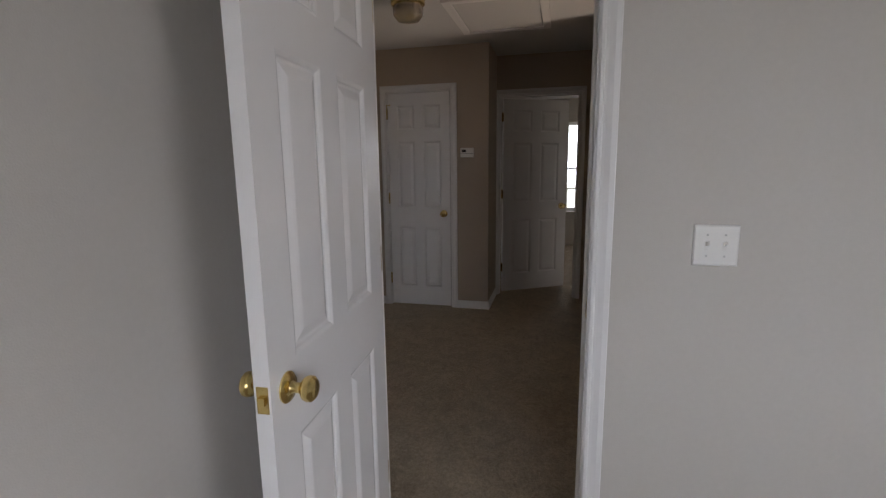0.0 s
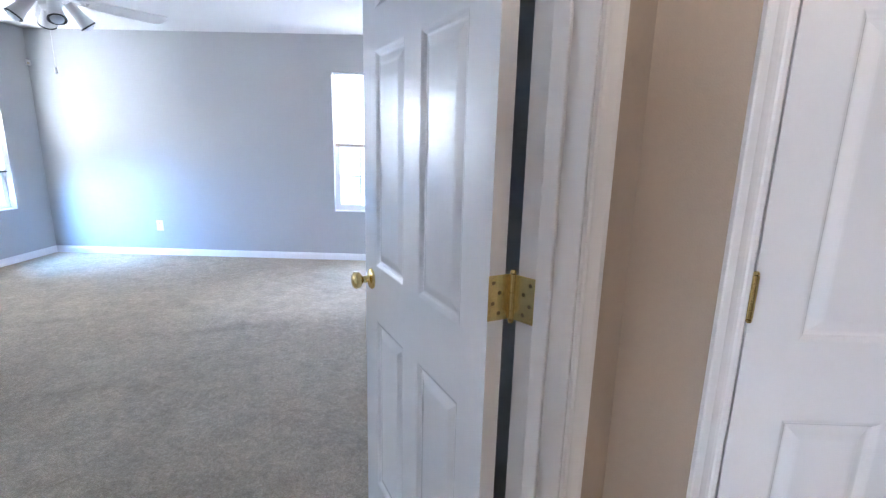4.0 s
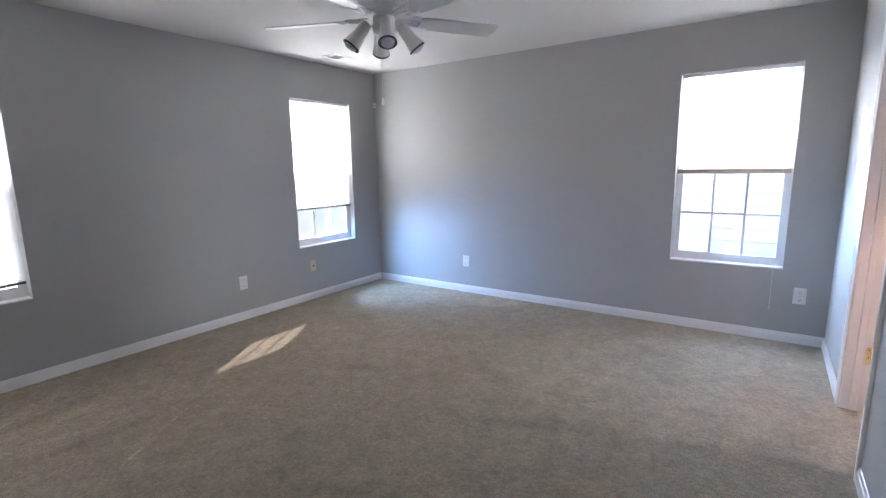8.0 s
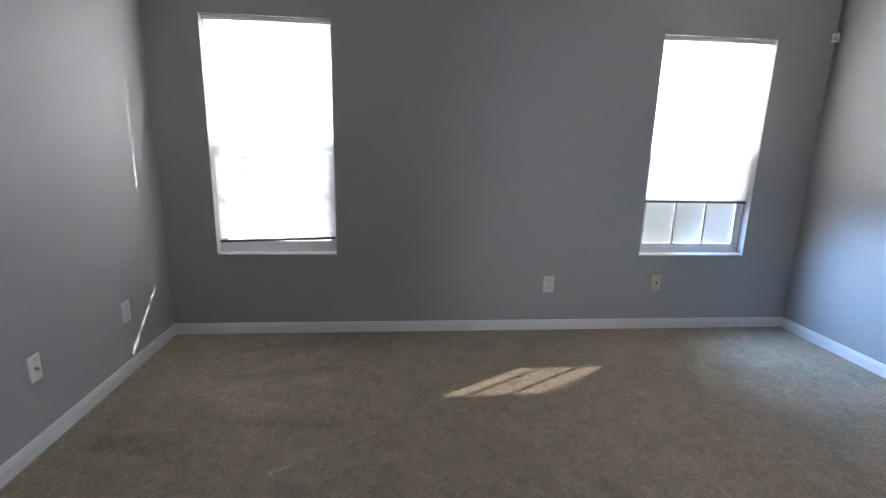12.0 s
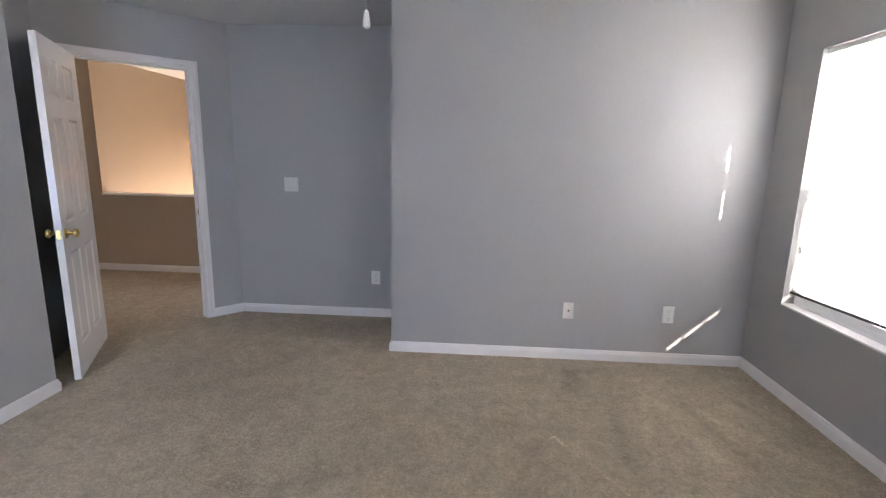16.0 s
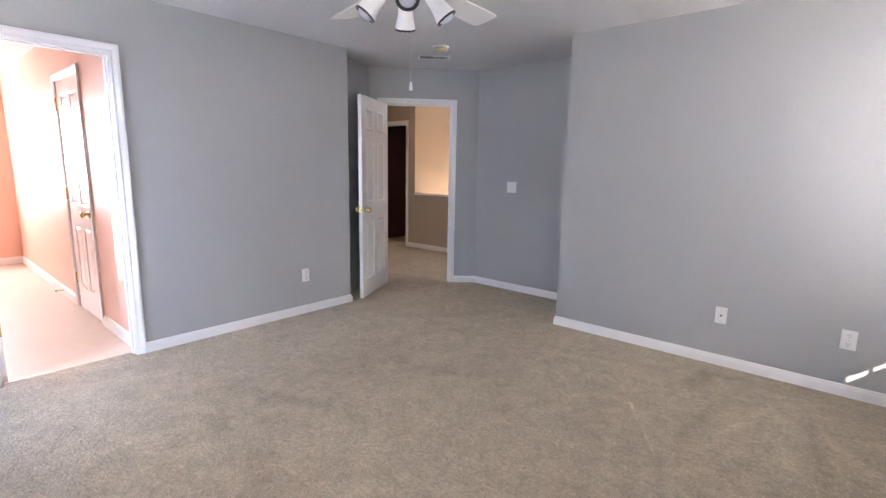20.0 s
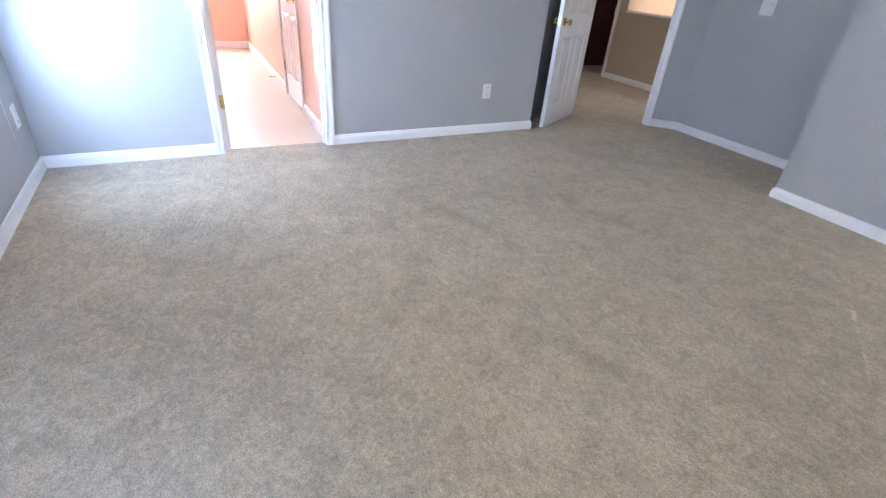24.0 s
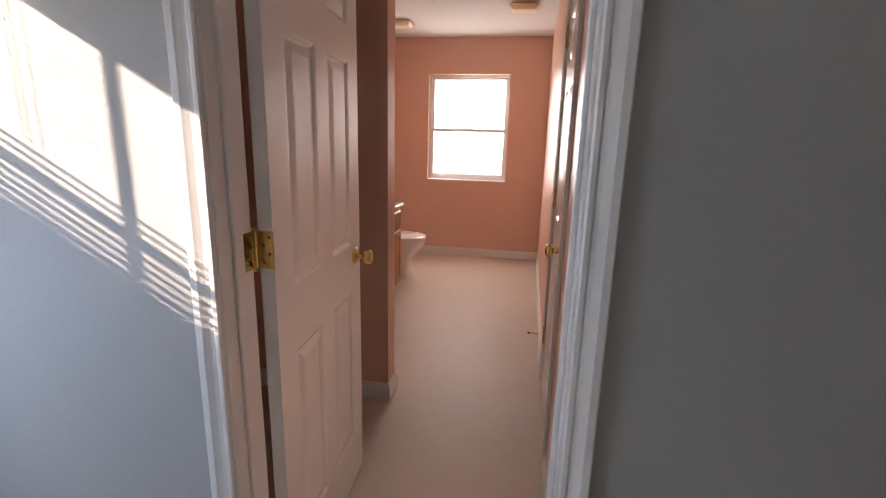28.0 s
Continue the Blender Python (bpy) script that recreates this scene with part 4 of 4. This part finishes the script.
# strike plates on the latch jambs
def strike(m, label="brass strike plate let into the white jamb"):
    bm = bevelled((-0.012, 0, -0.028), (0.016, 0.0012, 0.028), 0.0006, 1)
    root = tagged(new("strike_plate", mesh_of("strike_plate", bm, BRASS)), label, "strike plate", "strike plates")
    root.matrix_world = m
    bm = bmesh.new()
    box(bm, (-0.006, 0.0011, -0.014), (0.006, 0.0016, 0.014))
    part("latch_hole", bm, DARK, root)


strike(pose(3.856, -6.2275, 0.927))
strike(wall_frame(ALC, RET) @ pose(0.3055, -0.022, 0.927, 0, 0, -90))
strike(pose(4.392, -1.7345, 0.927))

# ---------------- ceiling fan ----------------
FAN = Vector((2.15, -2.27))
fan = thing("ceiling_fan", pose(FAN.x, FAN.y, 0), "white five-blade ceiling fan with a four-spot light kit", "ceiling fan")
part("canopy", turned([(0.03, 2.345), (0.05, 2.35), (0.07, 2.385), (0.072, 2.419), (0.03, 2.4195)], 32), FANW, fan, smooth=True)
part("downrod", turned([(0.013, 2.26), (0.013, 2.36)], 16), FANW, fan, smooth=True)
part("motor_housing", turned([(0.04, 2.285), (0.085, 2.28), (0.118, 2.262), (0.128, 2.235), (0.128, 2.195), (0.118, 2.175), (0.10, 2.165), (0.095, 2.15), (0.06, 2.146)], 40), FANW, fan, smooth=True)
part("trim_ring", turned([(0.129, 2.205), (0.131, 2.208), (0.131, 2.222), (0.129, 2.225)], 40), FANW, fan, smooth=True)


def blade_bm():
    """A flat board, narrower at the hub, with a rounded tip."""
    outline = [(0.20, -0.052), (0.23, -0.058), (0.62, -0.070), (0.648, -0.066), (0.658, -0.052), (0.660, 0.0)]
    outline += [(x, -y) for x, y in outline[-2::-1]]
    bm = bmesh.new()
    lo = [bm.verts.new((x, y, -0.003)) for x, y in outline]
    hi = [bm.verts.new((x, y, 0.003)) for x, y in outline]
    bm.faces.new(lo[::-1])
    bm.faces.new(hi)
    for i in range(len(lo)):
        bm.faces.new((lo[i], lo[(i + 1) % len(lo)], hi[(i + 1) % len(lo)], hi[i]))
    return bm


def iron_bm():
    """A cast blade iron: an arm that forks into two scrolls and a foot under the blade."""
    bm = bmesh.new()
    box(bm, (0.085, -0.012, 0.004), (0.16, 0.012, 0.012))
    for s in (-1, 1):
        for k in range(10):
            a = k / 9 * math.pi * 1.3
            x, y = 0.165 + 0.028 * math.sin(a), s * (0.010 + 0.022 * (1 - math.cos(a)))
            lathe(bm, [(0.006, -0.004), (0.007, 0.0), (0.006, 0.006)], 8, pose(x, y, 0.002))
    box(bm, (0.15, -0.04, -0.008), (0.245, -0.026, -0.0035))
    box(bm, (0.15, 0.026, -0.008), (0.245, 0.04, -0.0035))
    box(bm, (0.20, -0.03, -0.008), (0.215, 0.03, -0.0035))
    for x, y in ((0.225, -0.033), (0.225, 0.033), (0.207, 0.0)):
        lathe(bm, [(0.006, -0.010), (0.004, -0.012)], 8, pose(x, y, 0))
    return bm


blade_me, iron_me = mesh_of("blade", blade_bm(), BLADE), mesh_of("blade_iron", iron_bm(), FANW)
for k in range(5):
    blade = part("blade", blade_me, BLADE, fan, m=pose(0, 0, 2.135, 0, 0, 59 + 72 * k) @ pose(0, 0, 0, -12))
    part("blade_iron", iron_me, FANW, blade)
part("light_hub", turned([(0.055, 2.146), (0.058, 2.135), (0.058, 2.075), (0.045, 2.060), (0.02, 2.052), (0.008, 2.040)], 28), FANW, fan, smooth=True)
for k in range(4):
    spin = pose(0, 0, 0, 0, 0, 47 + 90 * k)
    arm = bmesh.new()
    lathe(arm, [(0.006, 0.0), (0.006, 0.055)], 10, pose(0.045, 0, 2.095, 0, 80))
    spot = part("spot_lamp", arm, FANW, fan, m=spin)
    tip = pose(0.105, 0, 2.085, 0, 180 - (38, 46, 38, 26)[k])
    part("shade", turned([(0.020, -0.035), (0.028, -0.030), (0.031, 0.0), (0.034, 0.05), (0.046, 0.105), (0.047, 0.112), (0.043, 0.112), (0.031, 0.05), (0.015, 0.045)], 24, tip), FANW, spot, smooth=True)
    part("collar", turned([(0.0355, 0.098), (0.0475, 0.107), (0.048, 0.1145), (0.0455, 0.1150), (0.0385, 0.108)], 24, tip), NEARBLACK, spot, "dark rim of the lamp shade", smooth=True)
    part("bulb", turned([(0.012, 0.04), (0.022, 0.06), (0.034, 0.094), (0.0352, 0.107), (0.033, 0.117), (0.025, 0.126), (0.010, 0.130)], 24, tip), BULB, spot, "unlit reflector bulb", smooth=True)
bm = bmesh.new()
for k in range(92):
    lathe(bm, [(0.0005, -0.0014), (0.0011, 0.0), (0.0005, 0.0014)], 6, pose(0.012, -0.042, 2.062 - 0.0036 * k))
part("pull_chain", bm, FANW, fan)
part("chain_tassel", turned([(0.002, 0.035), (0.005, 0.032), (0.0085, 0.008), (0.008, 0.0), (0.003, -0.003)], 12, pose(0.012, -0.042, 1.702)), FANW, fan, smooth=True)

# ---------------- ceiling fixtures ----------------
def register(m, w, d, n, label):
    """A stamped ceiling register: flange, dark throat and tilted louvres."""
    root = thing("ceiling_vent", m, label, "air vent", "ceiling vents")
    bm = bmesh.new()
    bars(bm, -w / 2, w / 2, -d / 2, d / 2, 0, 0.006, 0.022)
    bmesh.ops.transform(bm, matrix=Matrix.Rotation(radians(-90), 4, "X"), verts=bm.verts[:])
    part("frame", bm, TRIM, root)
    bm = bmesh.new()
    box(bm, (-w / 2 + 0.02, -d / 2 + 0.02, -0.0008), (w / 2 - 0.02, d / 2 - 0.02, 0.0))
    part("throat", bm, DARK, root)
    bank = (w - 0.056) / 2
    step = bank / n
    for side in (-1, 1):
        for i in range(n):
            bm = bmesh.new()
            box(bm, (-0.0045, -d / 2 + 0.022, -0.0004), (0.0045, d / 2 - 0.022, 0.0004))
            part("louvre", bm, TRIM, root, m=pose(side * (0.006 + (i + 0.5) * step), 0, -0.007, 0, side * 50))
    bm = bmesh.new()
    box(bm, (-0.006, -d / 2 + 0.022, -0.010), (0.006, d / 2 - 0.022, -0.002))
    part("centre_bar", bm, TRIM, root)
    return root


register(pose(3.90, -4.38, 2.419, 0, 0, 45), 0.32, 0.17, 8, "white stamped ceiling vent near the bedroom door")
register(pose(0.36, -0.85, 2.419, 0, 0, 90), 0.32, 0.17, 8, "white stamped ceiling vent near the room corner")
register(pose(6.14, -1.335, 2.419, 0, 0, 90), 0.32, 0.12, 8, "white ceiling vent in the bathroom")

det = thing("smoke_detector", pose(3.57, -4.10, 2.42), "yellowed round smoke detector on the ceiling", "smoke detector")
part("base", turned([(0.075, -0.0005), (0.076, -0.008), (0.072, -0.012)], 32), PLATE, det, smooth=True)
part("body", turned([(0.062, -0.010), (0.060, -0.030), (0.050, -0.038), (0.020, -0.040), (0.004, -0.0405)], 32), YELLOWED, det, smooth=True)
bm = bmesh.new()
for k in range(10):
    box(bm, (0.0585, -0.008, -0.0225), (0.0612, 0.008, -0.0205), Matrix.Rotation(k * math.pi / 5, 4, "Z"))
part("slots", bm, DARK, det)

hall_lamp = thing("ceiling_light", pose(5.487, -5.157, 2.42), "brass and clear glass flush light on the hall ceiling, unlit", "ceiling light", "ceiling lights")
part("base", turned([(0.105, -0.0005), (0.11, -0.010), (0.108, -0.034), (0.092, -0.042), (0.02, -0.043)], 36), BRASS, hall_lamp, "brass ring", smooth=True)
part("globe", turned([(0.088, -0.041), (0.098, -0.060), (0.094, -0.10), (0.070, -0.130), (0.030, -0.142), (0.004, -0.143)], 36), CLEARGLASS, hall_lamp, "clear ribbed glass globe", smooth=True)

hatch = thing("attic_hatch", pose(5.97, -5.69, 2.42), "white framed attic hatch in the hall ceiling", "attic hatch", kind="structure")
bm = bmesh.new()
bars(bm, -0.40, 0.40, -0.34, 0.34, 0, 0.014, 0.055)
bmesh.ops.transform(bm, matrix=Matrix.Rotation(radians(-90), 4, "X"), verts=bm.verts[:])
part("frame", bm, TRIM, hatch)
part("panel", bevelled((-0.343, -0.283, -0.006), (0.343, 0.283, -0.0005), 0.002, 1), CEIL, hatch)

for x, y, turn in ((7.66, -1.51, 0), (8.15, -0.34, 0)):
    lamp = thing("ceiling_light", pose(x, y, 2.42, 0, 0, turn), "square amber glass flush light on the bathroom ceiling, unlit", "ceiling light", "ceiling lights")
    part("base", bevelled((-0.075, -0.10, -0.016), (0.075, 0.10, -0.0005), 0.004), BRASS, lamp, "brass pan")
    bm = bmesh.new()
    rect_rings(bm, -0.085, 0.085, -0.11, 0.11, [(0, 0), (0.0, 0.018), (0.02, 0.04), (0.03, 0.042)], 0, 1)
    bmesh.ops.transform(bm, matrix=Matrix.Translation((0, 0, -0.014)) @ Matrix.Rotation(radians(90), 4, "X") @ Matrix.Scale(-1, 4, (0, 1, 0)), verts=bm.verts[:])
    for v in bm.verts:
        v.co.z = -0.014 - abs(v.co.z + 0.014)
    part("glass_shade", bm, GOLDGLASS, lamp, "amber pressed glass")

therm = thing("thermostat", wall_frame((6.702, -5.50), (6.702, -4.345)) @ Matrix.Translation((5.50 - 5.308, 0.0005, 1.485)), "small white thermostat on the beige wall", "thermostat")
part("body", bevelled((-0.062, 0, -0.042), (0.062, 0.026, 0.042), 0.006), PLATE, therm)
part("display", bevelled((0.008, 0.0255, 0.004), (0.048, 0.0268, 0.026), 0.0008, 1), DARK, therm, "dark display")
part("seam", bevelled((-0.060, 0.0255, -0.010), (0.060, 0.0264, -0.008), 0.0003, 1), DARK, therm)

# ---------------- bathroom ----------------
strip = bevelled((4.372, -1.735, 0.0), (4.402, -1.03, 0.022), 0.003)
tagged(new("threshold_strip", mesh_of("threshold_strip", strip, STRIP)), "pale metal carpet strip in the bathroom doorway", "threshold", kind="structure")

stop = thing("door_stop", pose(6.58, -1.7715, 0.062), "springy brass door stop on the baseboard", "door stop")
bm = bmesh.new()
for k in range(14):
    lathe(bm, [(0.0055, 0), (0.0066, 0.0016), (0.0055, 0.0032)], 10, pose(0, 0.004 + k * 0.0042, 0, -90))
part("spring", bm, BRASS, stop, smooth=True)
part("rubber_tip", turned([(0.007, 0), (0.008, 0.004), (0.008, 0.010), (0.005, 0.013)], 12, pose(0, 0.063, 0, -90)), NEARBLACK, stop)

toilet = thing("toilet", pose(7.86, 0, 0), "white porcelain toilet with its lid down", "toilet")


def loft(sections, n=28):
    """A smooth body through rounded sections (height, centre y, half width, half length)."""
    bm = bmesh.new()
    rings = []
    for z, cy, hw, hl in sections:
        ring = []
        for i in range(n):
            a = 2 * math.pi * i / n
            c, s = math.cos(a), math.sin(a)
            e = 0.86
            ring.append(bm.verts.new((hw * math.copysign(abs(c) ** e, c), cy + hl * math.copysign(abs(s) ** e, s), z)))
        rings.append(ring)
    for p, q in zip(rings, rings[1:]):
        for i in range(n):
            bm.faces.new((p[i], p[(i + 1) % n], q[(i + 1) % n], q[i]))
    bm.faces.new(rings[0][::-1])
    bm.faces.new(rings[-1])
    return bm


part("bowl", loft([(0, -0.36, 0.115, 0.20), (0.03, -0.36, 0.112, 0.195), (0.07, -0.36, 0.095, 0.17), (0.18, -0.37, 0.095, 0.165), (0.26, -0.40, 0.125, 0.20),
                   (0.33, -0.425, 0.165, 0.245), (0.375, -0.43, 0.178, 0.255), (0.385, -0.43, 0.176, 0.253)]), PORCELAIN, toilet, smooth=True)
part("seat", loft([(0.387, -0.43, 0.180, 0.252), (0.392, -0.43, 0.184, 0.256), (0.404, -0.43, 0.184, 0.256), (0.408, -0.43, 0.178, 0.25)]), PORCELAIN, toilet, smooth=True)
part("lid", loft([(0.410, -0.43, 0.178, 0.250), (0.414, -0.43, 0.183, 0.255), (0.424, -0.43, 0.180, 0.252), (0.430, -0.43, 0.160, 0.23)]), PORCELAIN, toilet, smooth=True)
part("tank", bevelled((-0.21, -0.205, 0.385), (0.21, -0.016, 0.72), 0.025, 4), PORCELAIN, toilet, smooth=True)
part("tank_lid", bevelled((-0.22, -0.215, 0.722), (0.22, -0.012, 0.755), 0.010, 3), PORCELAIN, toilet, smooth=True)
part("flush_lever", turned([(0.008, 0), (0.008, 0.012), (0.005, 0.014)], 12, pose(-0.15, -0.205, 0.66, 90)), STEEL, toilet)
for s in (-1, 1):
    part("bolt_cap", turned([(0.014, 0.0), (0.013, 0.012), (0.006, 0.018)], 12, pose(s * 0.10, -0.33, 0.028)), PORCELAIN, toilet)


def vanity(m, w, d, h, wood, top_mat, label, doors):
    """A wooden base cabinet with framed doors and drawers; its top is part of it."""
    root = thing("vanity_cabinet", m, label, "vanity")
    bm = bmesh.new()
    box(bm, (0, -d + 0.02, 0.09), (w, 0, h))
    box(bm, (0, -d + 0.09, 0.0), (w, 0, 0.09))
    part("body", bm, wood, root)
    part("face_frame", bevelled((-0.001, -d, 0.09), (w + 0.001, -d + 0.02, h), 0.002, 1), wood, root)
    step = w / doors
    for i in range(doors):
        x0, x1 = i * step + 0.03, (i + 1) * step - 0.03
        for key, z0, z1 in (("cabinet_door", 0.13, h - 0.20), ("drawer_front", h - 0.17, h - 0.03)):
            bm = bmesh.new()
            rect_rings(bm, x0, x1, z0, z1, [(0, 0), (0.0, -0.016), (0.004, -0.019), (0.045, -0.019), (0.052, -0.012), (0.066, -0.012), (0.085, -0.018)] if key == "cabinet_door"
                       else [(0, 0), (0.0, -0.014), (0.008, -0.019), (0.02, -0.019)], -d, -1)
            part(key, bm, wood, root)
    top = bevelled((-0.01, -d - 0.03, h), (w + 0.015, 0.0, h + 0.032), 0.008, 3)
    counter = part("vanity_top", top, top_mat, root, "glossy cultured marble top", smooth=True)
    part("backsplash", bevelled((-0.01, -0.022, h + 0.032), (w + 0.015, 0.0, h + 0.12), 0.005), top_mat, counter)
    part("basin", turned([(0.20, 0.0), (0.19, -0.004), (0.13, -0.006), (0.05, -0.007)], 32, pose(w / 2, -d / 2, h + 0.039)), top_mat, counter, smooth=True)
    return root


vanity(pose(6.10, -0.002, 0), 1.33, 0.545, 0.77, OAK, MARBLE, "honey oak bathroom vanity with a pale moulded top", 3)
vanity(pose(7.253, -7.30, 0, 0, 0, -90), 0.9, 0.50, 0.78, DARKWOOD, MARBLE, "dark wooden vanity in the unlit small bathroom", 2)

# ---------------- outside ----------------
bm = bmesh.new()
R = 400.0
bm.faces.new([bm.verts.new((R * math.cos(a * math.pi / 24), R * math.sin(a * math.pi / 24), -3.3)) for a in range(48)])
tagged(new("ground", mesh_of("ground", bm, GRASS)), "dry grass yard around the house", "ground", kind="structure")

# emissive ring round the yard, added so the windows look out on white
backdrop_mat = bpy.data.materials.new("glowing_backdrop")
backdrop_mat.use_nodes = True
hb = backdrop_mat.node_tree.nodes["Principled BSDF"]
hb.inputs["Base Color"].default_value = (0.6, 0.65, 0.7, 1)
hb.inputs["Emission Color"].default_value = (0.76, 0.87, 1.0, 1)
hb.inputs["Emission Strength"].default_value = BACKDROP_GLOW
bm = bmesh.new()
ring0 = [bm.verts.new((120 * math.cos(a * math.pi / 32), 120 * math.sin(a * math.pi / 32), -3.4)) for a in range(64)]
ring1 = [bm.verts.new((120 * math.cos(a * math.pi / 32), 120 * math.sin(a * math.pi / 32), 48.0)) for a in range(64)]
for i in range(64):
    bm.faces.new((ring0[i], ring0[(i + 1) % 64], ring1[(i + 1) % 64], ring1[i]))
tagged(new("backdrop", mesh_of("backdrop", bm, backdrop_mat)), "added glowing ring that whitens the view out of the windows", "backdrop", kind="structure")

# the lower roof outside the north window
roof = thing("lower_roof", pose(0.9, 0.72, -0.05, math.degrees(math.atan2(3.42, 2.62)), 0, 0), "grey shingled lower roof outside the north window", "roof", kind="structure")
LEN = math.hypot(3.42, 2.62)
part("deck", bevelled((0, -0.05, -0.12), (12.0, LEN, 0.0), 0.01, 1), SIDING, roof)
bm = bmesh.new()
box(bm, (-0.05, LEN - 0.10, 0.0), (12.05, LEN + 0.03, 0.03))
part("ridge_cap", bm, SHINGLE, roof)
rnd = random.Random(5)
shingle_meshes = []
for k in range(4):
    w = 0.304 - 0.002 * k
    shingle_meshes.append(mesh_of("shingle", bevelled((0, -0.06, 0.002), (w, 0.16, 0.006), 0.001, 1), SHINGLE))
courses = int(LEN / 0.143)
far = bmesh.new()
for j in range(courses):
    y = j * 0.143
    for i in range(39):
        x = i * 0.305 + (0.15 if j % 2 else 0.0)
        spot = pose(x, y + rnd.uniform(-0.003, 0.003), 0.004, -1.4)
        if 2.2 < x < 6.4 and 0.9 < y < 3.2:
            part("shingle", shingle_meshes[(i + j) % 4], SHINGLE, roof, m=spot)
        else:
            box(far, (0, -0.06, 0.002), (0.303, 0.16, 0.006), spot)
tagged(part("far_shingles", far, SHINGLE, roof), kind="stuff")
